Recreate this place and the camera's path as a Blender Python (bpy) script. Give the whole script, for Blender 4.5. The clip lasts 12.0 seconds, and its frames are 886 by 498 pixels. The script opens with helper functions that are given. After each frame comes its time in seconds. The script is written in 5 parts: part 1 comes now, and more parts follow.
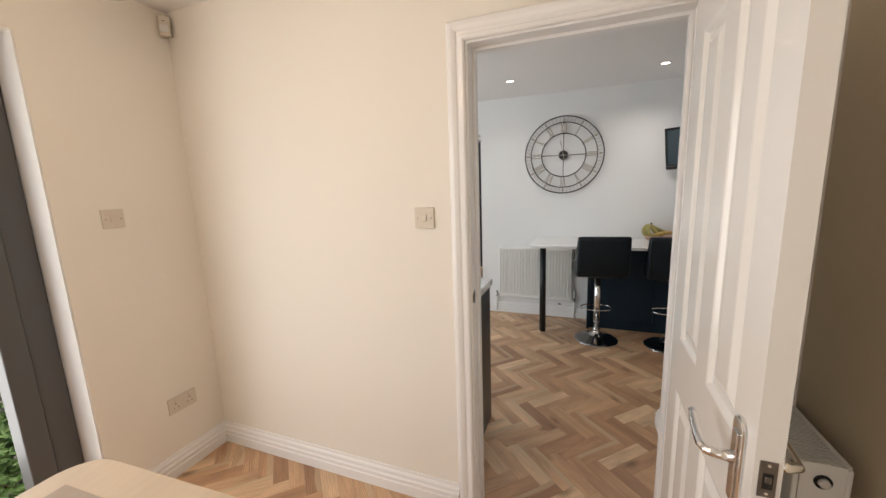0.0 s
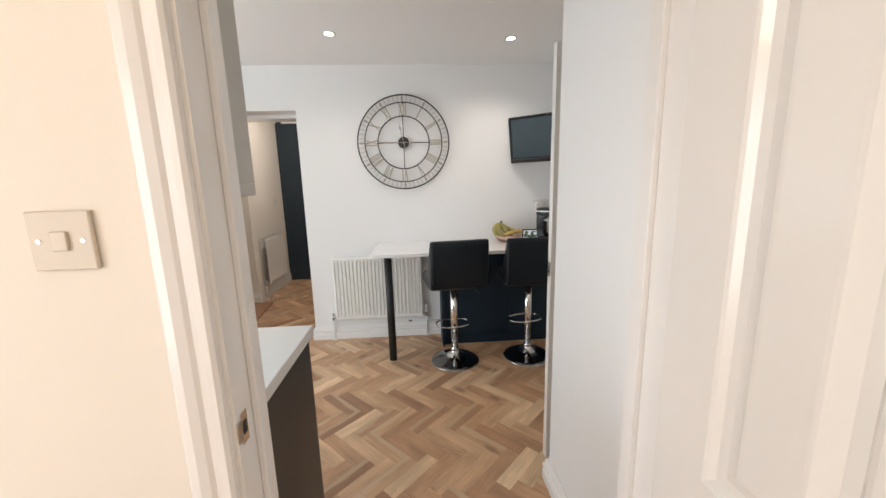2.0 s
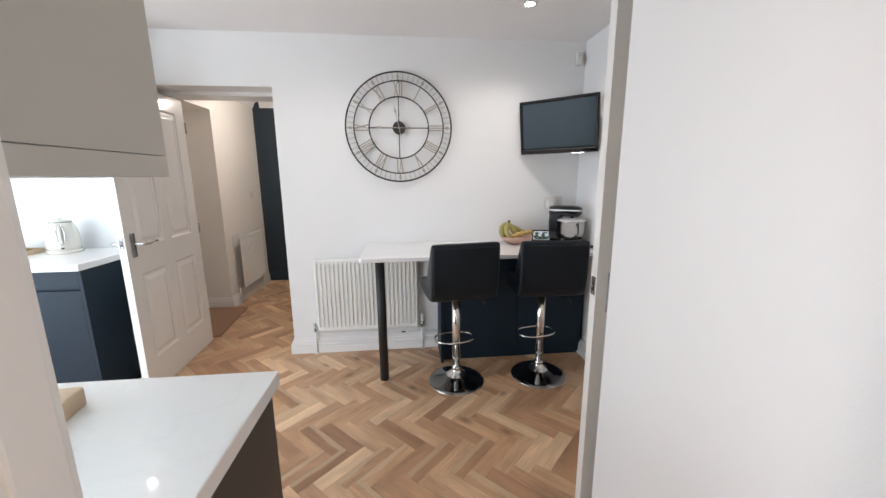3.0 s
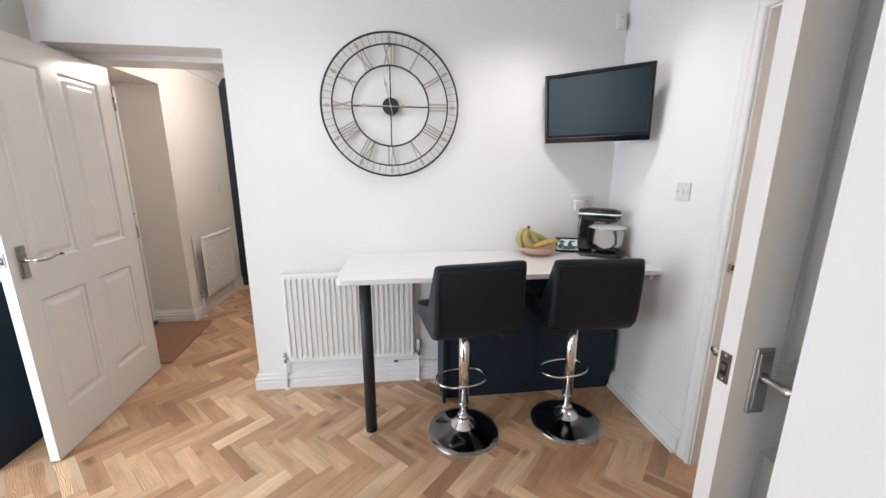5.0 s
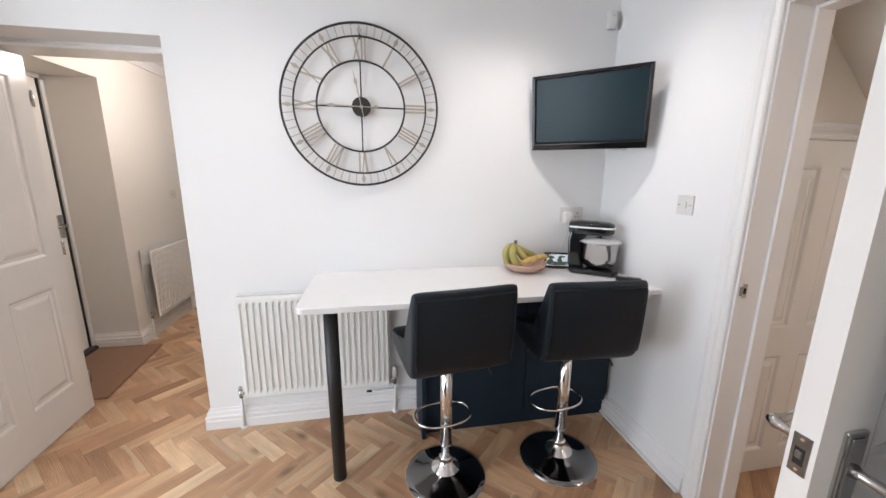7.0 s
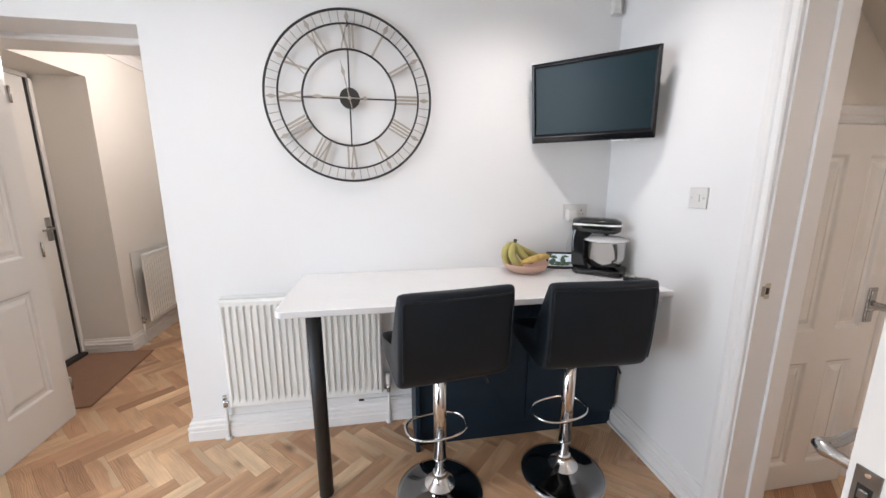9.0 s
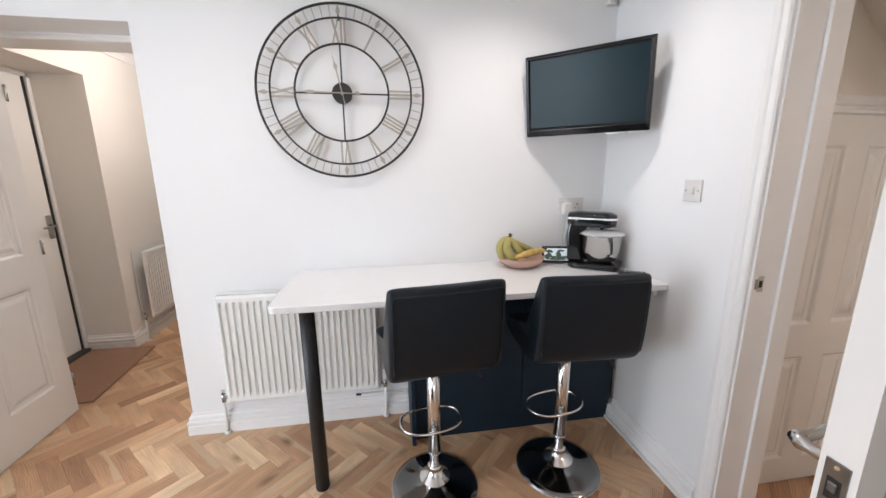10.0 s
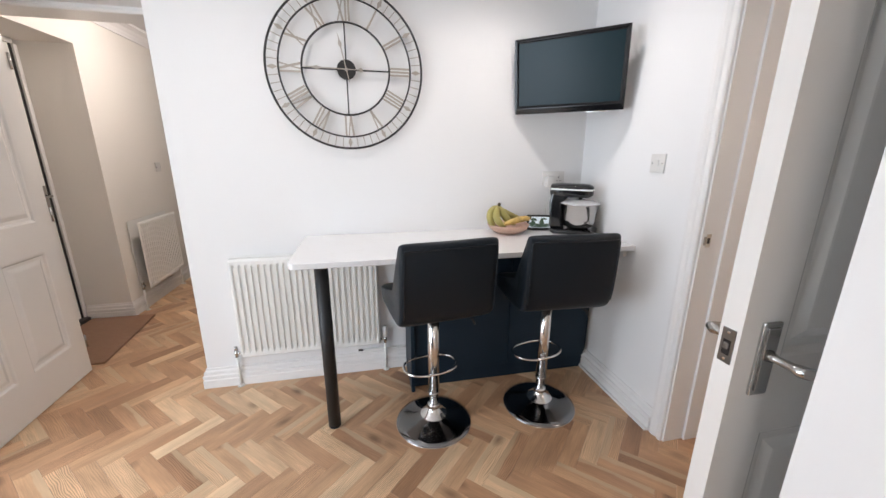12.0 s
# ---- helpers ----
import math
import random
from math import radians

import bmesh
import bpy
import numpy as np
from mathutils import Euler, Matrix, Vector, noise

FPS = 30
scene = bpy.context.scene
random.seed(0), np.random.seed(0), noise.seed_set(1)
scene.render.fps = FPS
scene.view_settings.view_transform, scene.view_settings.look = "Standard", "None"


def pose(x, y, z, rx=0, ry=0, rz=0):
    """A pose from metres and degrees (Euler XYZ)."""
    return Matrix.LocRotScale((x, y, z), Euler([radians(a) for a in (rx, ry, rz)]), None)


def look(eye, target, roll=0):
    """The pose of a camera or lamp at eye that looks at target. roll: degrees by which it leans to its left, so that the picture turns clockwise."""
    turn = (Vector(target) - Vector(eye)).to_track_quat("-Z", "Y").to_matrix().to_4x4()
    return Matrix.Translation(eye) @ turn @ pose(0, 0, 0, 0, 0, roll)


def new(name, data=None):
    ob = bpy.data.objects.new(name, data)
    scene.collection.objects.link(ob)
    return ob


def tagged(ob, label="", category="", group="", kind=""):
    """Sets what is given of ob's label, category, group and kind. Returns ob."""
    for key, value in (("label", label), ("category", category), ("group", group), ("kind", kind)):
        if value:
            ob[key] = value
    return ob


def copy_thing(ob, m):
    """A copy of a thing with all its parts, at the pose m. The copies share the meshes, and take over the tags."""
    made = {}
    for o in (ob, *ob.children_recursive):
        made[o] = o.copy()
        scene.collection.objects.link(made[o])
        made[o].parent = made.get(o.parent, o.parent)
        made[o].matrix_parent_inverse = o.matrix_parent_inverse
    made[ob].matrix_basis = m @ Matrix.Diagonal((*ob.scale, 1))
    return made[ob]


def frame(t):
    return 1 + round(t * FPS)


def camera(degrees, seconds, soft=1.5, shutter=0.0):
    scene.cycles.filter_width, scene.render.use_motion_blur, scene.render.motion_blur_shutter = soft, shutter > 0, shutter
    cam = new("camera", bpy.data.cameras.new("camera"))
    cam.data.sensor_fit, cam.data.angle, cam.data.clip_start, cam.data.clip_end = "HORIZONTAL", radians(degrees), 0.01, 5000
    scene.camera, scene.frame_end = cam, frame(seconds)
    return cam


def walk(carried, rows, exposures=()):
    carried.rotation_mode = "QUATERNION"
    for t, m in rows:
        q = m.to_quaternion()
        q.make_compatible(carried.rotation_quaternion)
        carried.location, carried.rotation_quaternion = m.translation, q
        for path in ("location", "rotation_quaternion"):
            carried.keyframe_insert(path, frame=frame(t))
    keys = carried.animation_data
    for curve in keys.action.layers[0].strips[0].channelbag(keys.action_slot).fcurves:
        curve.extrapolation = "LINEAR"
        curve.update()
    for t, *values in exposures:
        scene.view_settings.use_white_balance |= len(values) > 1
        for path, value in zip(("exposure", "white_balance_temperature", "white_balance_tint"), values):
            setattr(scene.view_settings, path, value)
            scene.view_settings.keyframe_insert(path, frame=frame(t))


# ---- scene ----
cam = camera(101.1, 12.0)
PATH = [
    (0, (0.207, -0.114, 1.477), (-0.507, 1.723, 1.141), -2.0),
    (0.5, (0.145, 0.054, 1.467), (-0.242, 1.989, 1.14), -0.6),
    (1, (0.11, 0.226, 1.451), (0.058, 2.198, 1.12), -1.7),
    (1.5, (0.118, 0.47, 1.436), (0.199, 2.437, 1.084), -1.6),
    (2, (0.101, 0.721, 1.422), (0.226, 2.683, 1.058), -1.5),
    (2.5, (0.046, 0.959, 1.423), (0.191, 2.919, 1.052), -1.4),
    (3, (0.028, 1.134, 1.394), (0.227, 3.098, 1.008), -0.4),
    (5, (0.019, 1.732, 1.417), (0.262, 3.669, 0.981), 0.2),
    (5.5, (0.007, 1.79, 1.414), (0.294, 3.721, 0.982), 0.4),
    (6, (0.009, 1.845, 1.423), (0.341, 3.769, 0.988), 0.5),
    (6.5, (0.035, 1.914, 1.422), (0.39, 3.838, 1.006), 0.7),
    (7, (0.05, 1.968, 1.437), (0.409, 3.892, 1.026), 0.6),
    (9, (0.128, 2.066, 1.386), (0.455, 4.002, 1.001), 0.1),
    (9.5, (0.154, 2.071, 1.382), (0.467, 4.006, 0.983), -0.4),
    (10, (0.174, 2.059, 1.384), (0.48, 3.993, 0.974), -0.4),
    (10.5, (0.162, 2.058, 1.369), (0.511, 3.979, 0.933), -0.3),
    (11, (0.153, 2.032, 1.375), (0.518, 3.949, 0.912), -0.5),
    (11.5, (0.127, 1.964, 1.393), (0.494, 3.863, 0.886), -0.4),
    (12, (0.053, 1.868, 1.35), (0.461, 3.758, 0.838), 0.3),
]
walk(cam, [(t, look(eye, target, roll)) for t, eye, target, roll in PATH],
     [(0.0, -0.8, 6950, 11), (0.5, -0.63, 6750, 11), (1.0, -0.6, 6900, 12), (1.5, -0.56, 7250, 12), (2.2, -0.42, 6900, 12), (2.5, -0.44, 6850, 13), (3.0, -0.35, 6620, 13), (5.0, -0.12, 6580, 14), (12.0, -0.1, 6580, 14)])

# ---- world, sun, large lights ----
world = bpy.data.worlds.new("world")
scene.world = world
world.use_nodes = True
wn = world.node_tree
sky = wn.nodes.new("ShaderNodeTexSky")
sky.sky_type, sky.sun_disc = "NISHITA", False
sky.sun_elevation, sky.sun_rotation = radians(74), radians(-127)
wn.links.new(sky.outputs[0], wn.nodes["Background"].inputs[0])
wn.nodes["Background"].inputs[1].default_value = 0.15


def lamp(name, kind, m, energy, color=(1, 1, 1), **opts):
    d = bpy.data.lights.new(name, kind)
    d.energy, d.color = energy, color
    for k, v in opts.items():
        setattr(d, k, v)
    ob = new(name, d)
    ob.matrix_world = m
    return ob


lamp("sun", "SUN", look((-2, -1.5, 9), (0, 0, 0)), 4.5, (1, 0.95, 0.88), angle=radians(12))
lamp("kitchen_window_light", "AREA", look((-2.6, 1.25, 1.1), (0.6, 3.4, 0.5)), 82, (0.76, 0.89, 1.0), shape="RECTANGLE", size=1.5, size_y=1.9)
lamp("kitchen_west_light", "AREA", look((-3.6, 2.5, 1.15), (0, 2.6, 0.8)), 68, (0.76, 0.88, 1.0), shape="RECTANGLE", size=1.2, size_y=1.9)
# Fill added from the unseen south side to brighten dining room and kitchen.
lamp("dining_south_fill", "AREA", look((0.2, -2.27, 1.6), (-0.4, 2.0, 0.7)), 11, (0.93, 0.96, 1.0), shape="RECTANGLE", size=1.2, size_y=1.2)
lamp("patio_light", "AREA", look((-2.12, -0.45, 1.15), (0.5, 0.2, 0.9)), 84, (0.93, 0.96, 1.0), shape="RECTANGLE", size=1.9, size_y=1.9)
SPOTS = [(-0.44, 3.36), (0.785, 3.44), (-1.66, 3.36), (-2.88, 3.3)]
for (sx, sy), power in zip(SPOTS, (15, 29, 5, 10)):
    lamp("downlight_lamp", "SPOT", look((sx, sy, 2.36), (sx, sy, 0)), power, (1, 0.965, 0.95), spot_size=radians(148), spot_blend=1.0, shadow_soft_size=0.025)
lamp("hall_lamp", "POINT", pose(-1.05, 5.2, 2.15), 30, (1, 0.93, 0.86), shadow_soft_size=0.08)
lamp("dining_lamp", "POINT", pose(-0.7, 0.1, 2.12), 13, (1, 0.76, 0.55), shadow_soft_size=0.12)
# Unseen fill added to brighten the lobby, with no known fitting behind it.
lamp("lobby_fill", "POINT", pose(2.3, 1.6, 1.9), 14, (1, 0.89, 0.81), shadow_soft_size=0.08)


# ---- materials ----
def mat(name, color, rough=0.5, metal=0.0, var=0.06, scale=3.0, fine=60.0, bump=0.03, coat=0.0, spec=0.5, emit=0.0, alpha=1.0, trans=0.0, stretch=(1, 1, 1)):
    m = bpy.data.materials.new(name)
    m.use_nodes = True
    nt = m.node_tree
    b = nt.nodes["Principled BSDF"]
    n, l = nt.nodes.new, nt.links.new
    tc = n("ShaderNodeTexCoord")
    mp = n("ShaderNodeMapping")
    mp.inputs["Scale"].default_value = stretch
    l(tc.outputs["Object"], mp.inputs[0])
    big, small = n("ShaderNodeTexNoise"), n("ShaderNodeTexNoise")
    big.inputs["Scale"].default_value, small.inputs["Scale"].default_value = scale, fine
    big.inputs["Detail"].default_value = 4
    l(mp.outputs[0], big.inputs["Vector"])
    l(mp.outputs[0], small.inputs["Vector"])
    mix = n("ShaderNodeMix")
    mix.data_type, mix.blend_type = "RGBA", "MIX"
    mix.inputs["A"].default_value = (*[c * (1 - var) for c in color], 1)
    mix.inputs["B"].default_value = (*[min(1, c * (1 + var)) for c in color], 1)
    l(big.outputs["Fac"], mix.inputs["Factor"])
    l(mix.outputs["Result"], b.inputs["Base Color"])
    rr = n("ShaderNodeMapRange")
    rr.inputs["To Min"].default_value, rr.inputs["To Max"].default_value = max(0.02, rough * 0.85), min(1, rough * 1.15)
    l(big.outputs["Fac"], rr.inputs["Value"])
    l(rr.outputs[0], b.inputs["Roughness"])
    if bump:
        bp = n("ShaderNodeBump")
        bp.inputs["Strength"].default_value, bp.inputs["Distance"].default_value = bump, 0.004
        l(small.outputs["Fac"], bp.inputs["Height"])
        l(bp.outputs[0], b.inputs["Normal"])
    b.inputs["Metallic"].default_value = metal
    b.inputs["Coat Weight"].default_value = coat
    b.inputs["Specular IOR Level"].default_value = spec
    b.inputs["Transmission Weight"].default_value = trans
    if emit:
        b.inputs["Emission Color"].default_value = (*color, 1)
        b.inputs["Emission Strength"].default_value = emit
    return m


def oak():
    m = bpy.data.materials.new("oak_block")
    m.use_nodes = True
    nt = m.node_tree
    n, l = nt.nodes.new, nt.links.new
    b = nt.nodes["Principled BSDF"]
    tc, oi, geo = n("ShaderNodeTexCoord"), n("ShaderNodeObjectInfo"), n("ShaderNodeNewGeometry")
    add = n("ShaderNodeMath")
    add.operation = "ADD"
    l(oi.outputs["Random"], add.inputs[0])
    l(geo.outputs["Random Per Island"], add.inputs[1])
    fr = n("ShaderNodeMath")
    fr.operation = "FRACT"
    l(add.outputs[0], fr.inputs[0])
    off = n("ShaderNodeVectorMath")
    off.operation = "SCALE"
    off.inputs[0].default_value = (37.0, 19.0, 53.0)
    l(fr.outputs[0], off.inputs["Scale"])
    mv = n("ShaderNodeVectorMath")
    mv.operation = "ADD"
    l(tc.outputs["UV"], mv.inputs[0])
    l(off.outputs[0], mv.inputs[1])
    mp = n("ShaderNodeMapping")
    mp.inputs["Scale"].default_value = (2.6, 10, 1)
    l(mv.outputs[0], mp.inputs[0])
    cloud = n("ShaderNodeTexNoise")
    cloud.inputs["Scale"].default_value, cloud.inputs["Detail"].default_value = 1.6, 5
    l(mp.outputs[0], cloud.inputs["Vector"])
    wave = n("ShaderNodeTexWave")
    wave.bands_direction = "Y"
    wave.inputs["Scale"].default_value, wave.inputs["Distortion"].default_value = 4.6, 14.0
    wave.inputs["Detail"].default_value, wave.inputs["Detail Scale"].default_value = 1.5, 0.55
    l(mp.outputs[0], wave.inputs["Vector"])
    fib = n("ShaderNodeTexNoise")
    mp2 = n("ShaderNodeMapping")
    mp2.inputs["Scale"].default_value = (8, 190, 1)
    l(mv.outputs[0], mp2.inputs[0])
    fib.inputs["Scale"].default_value = 1.0
    l(mp2.outputs[0], fib.inputs["Vector"])
    base = n("ShaderNodeValToRGB")
    base.color_ramp.interpolation = "LINEAR"
    els = base.color_ramp.elements
    els[0].position, els[0].color = 0.0, (0.28, 0.148, 0.08, 1)
    els[1].position, els[1].color = 1.0, (0.66, 0.475, 0.3, 1)
    for p, c in ((0.16, (0.4, 0.228, 0.128, 1)), (0.5, (0.465, 0.28, 0.16, 1)), (0.8, (0.53, 0.337, 0.2, 1))):
        e = els.new(p)
        e.color = c
    l(fr.outputs[0], base.inputs[0])
    def math_node(op, x, y=0.0, z=0.0):
        m_ = n("ShaderNodeMath")
        m_.operation = op
        for k, v in enumerate((x, y, z)):
            if isinstance(v, float):
                m_.inputs[k].default_value = v
            else:
                l(v, m_.inputs[k])
        return m_.outputs[0]

    # only some blocks show strong cathedral grain
    r2 = math_node("FRACT", math_node("MULTIPLY", fr.outputs[0], 17.31))
    r3 = math_node("FRACT", math_node("MULTIPLY", fr.outputs[0], 41.73))
    amount = math_node("MULTIPLY", math_node("POWER", r2, 1.2), 0.72)
    lines = math_node("POWER", wave.outputs["Fac"], 0.6)
    g = n("ShaderNodeMath")
    g.operation = "MULTIPLY_ADD"
    g.inputs[2].default_value = 0.76
    l(math_node("SUBTRACT", lines, 0.7), g.inputs[0])
    l(amount, g.inputs[1])
    g2 = n("ShaderNodeMath")
    g2.operation = "MULTIPLY_ADD"
    g2.inputs[1].default_value = 1.05
    l(cloud.outputs["Fac"], g2.inputs[0])
    l(g.outputs[0], g2.inputs[2])
    g3 = n("ShaderNodeMath")
    g3.operation = "MULTIPLY_ADD"
    g3.inputs[1].default_value = 0.52
    l(fib.outputs["Fac"], g3.inputs[0])
    l(g2.outputs[0], g3.inputs[2])
    g4 = n("ShaderNodeMath")
    g4.operation = "SUBTRACT"
    g4.inputs[1].default_value = 0.42
    l(g3.outputs[0], g4.inputs[0])
    sc = n("ShaderNodeVectorMath")
    sc.operation = "SCALE"
    l(base.outputs["Color"], sc.inputs[0])
    l(g4.outputs[0], sc.inputs["Scale"])
    # pale sapwood along one edge of some blocks
    uvs = n("ShaderNodeSeparateXYZ")
    l(tc.outputs["UV"], uvs.inputs[0])
    edge = math_node("ADD", uvs.outputs["Y"], math_node("MULTIPLY", math_node("SUBTRACT", cloud.outputs["Fac"], 0.5), 0.05))
    sap = n("ShaderNodeMapRange")
    sap.inputs["From Min"].default_value, sap.inputs["From Max"].default_value = 0.008, 0.013
    sap.inputs["To Min"].default_value, sap.inputs["To Max"].default_value = 0.0, 0.6
    l(edge, sap.inputs["Value"])
    pale = n("ShaderNodeMix")
    pale.data_type = "RGBA"
    pale.inputs["B"].default_value = (0.56, 0.42, 0.27, 1)
    l(math_node("MULTIPLY", sap.outputs[0], math_node("LESS_THAN", r3, 0.24)), pale.inputs["Factor"])
    l(sc.outputs[0], pale.inputs["A"])
    # knots
    vor = n("ShaderNodeTexVoronoi")
    mp3 = n("ShaderNodeMapping")
    mp3.inputs["Scale"].default_value = (3.2, 6.5, 1)
    l(mv.outputs[0], mp3.inputs[0])
    l(mp3.outputs[0], vor.inputs["Vector"])
    vor.inputs["Scale"].default_value = 1.0
    kr = n("ShaderNodeMapRange")
    kr.inputs["From Min"].default_value, kr.inputs["From Max"].default_value = 0.03, 0.2
    kr.inputs["To Min"].default_value, kr.inputs["To Max"].default_value = 0.75, 0.0
    l(vor.outputs["Distance"], kr.inputs["Value"])
    dark = n("ShaderNodeMix")
    dark.data_type = "RGBA"
    dark.inputs["B"].default_value = (0.11, 0.055, 0.028, 1)
    l(kr.outputs[0], dark.inputs["Factor"])
    l(pale.outputs["Result"], dark.inputs["A"])
    l(dark.outputs["Result"], b.inputs["Base Color"])
    rr = n("ShaderNodeMapRange")
    rr.inputs["To Min"].default_value, rr.inputs["To Max"].default_value = 0.27, 0.42
    l(cloud.outputs["Fac"], rr.inputs["Value"])
    l(rr.outputs[0], b.inputs["Roughness"])
    bp = n("ShaderNodeBump")
    bp.inputs["Strength"].default_value, bp.inputs["Distance"].default_value = 0.12, 0.001
    l(fib.outputs["Fac"], bp.inputs["Height"])
    l(bp.outputs[0], b.inputs["Normal"])
    return m


def quartz():
    m = mat("white_quartz", (0.8, 0.79, 0.78), 0.22, var=0.02, bump=0.0, coat=0.3)
    nt = m.node_tree
    n, l = nt.nodes.new, nt.links.new
    b = nt.nodes["Principled BSDF"]
    tc, no = n("ShaderNodeTexCoord"), n("ShaderNodeTexNoise")
    no.inputs["Scale"].default_value, no.inputs["Detail"].default_value, no.inputs["Distortion"].default_value = 2.2, 6, 1.6
    l(tc.outputs["Object"], no.inputs["Vector"])
    r = n("ShaderNodeValToRGB")
    els = r.color_ramp.elements
    els[0].position, els[0].color = 0.485, (0.81, 0.8, 0.79, 1)
    els[1].position, els[1].color = 0.52, (0.81, 0.8, 0.79, 1)
    e = els.new(0.502)
    e.color = (0.79, 0.778, 0.765, 1)
    l(no.outputs["Fac"], r.inputs[0])
    l(r.outputs[0], b.inputs["Base Color"])
    return m


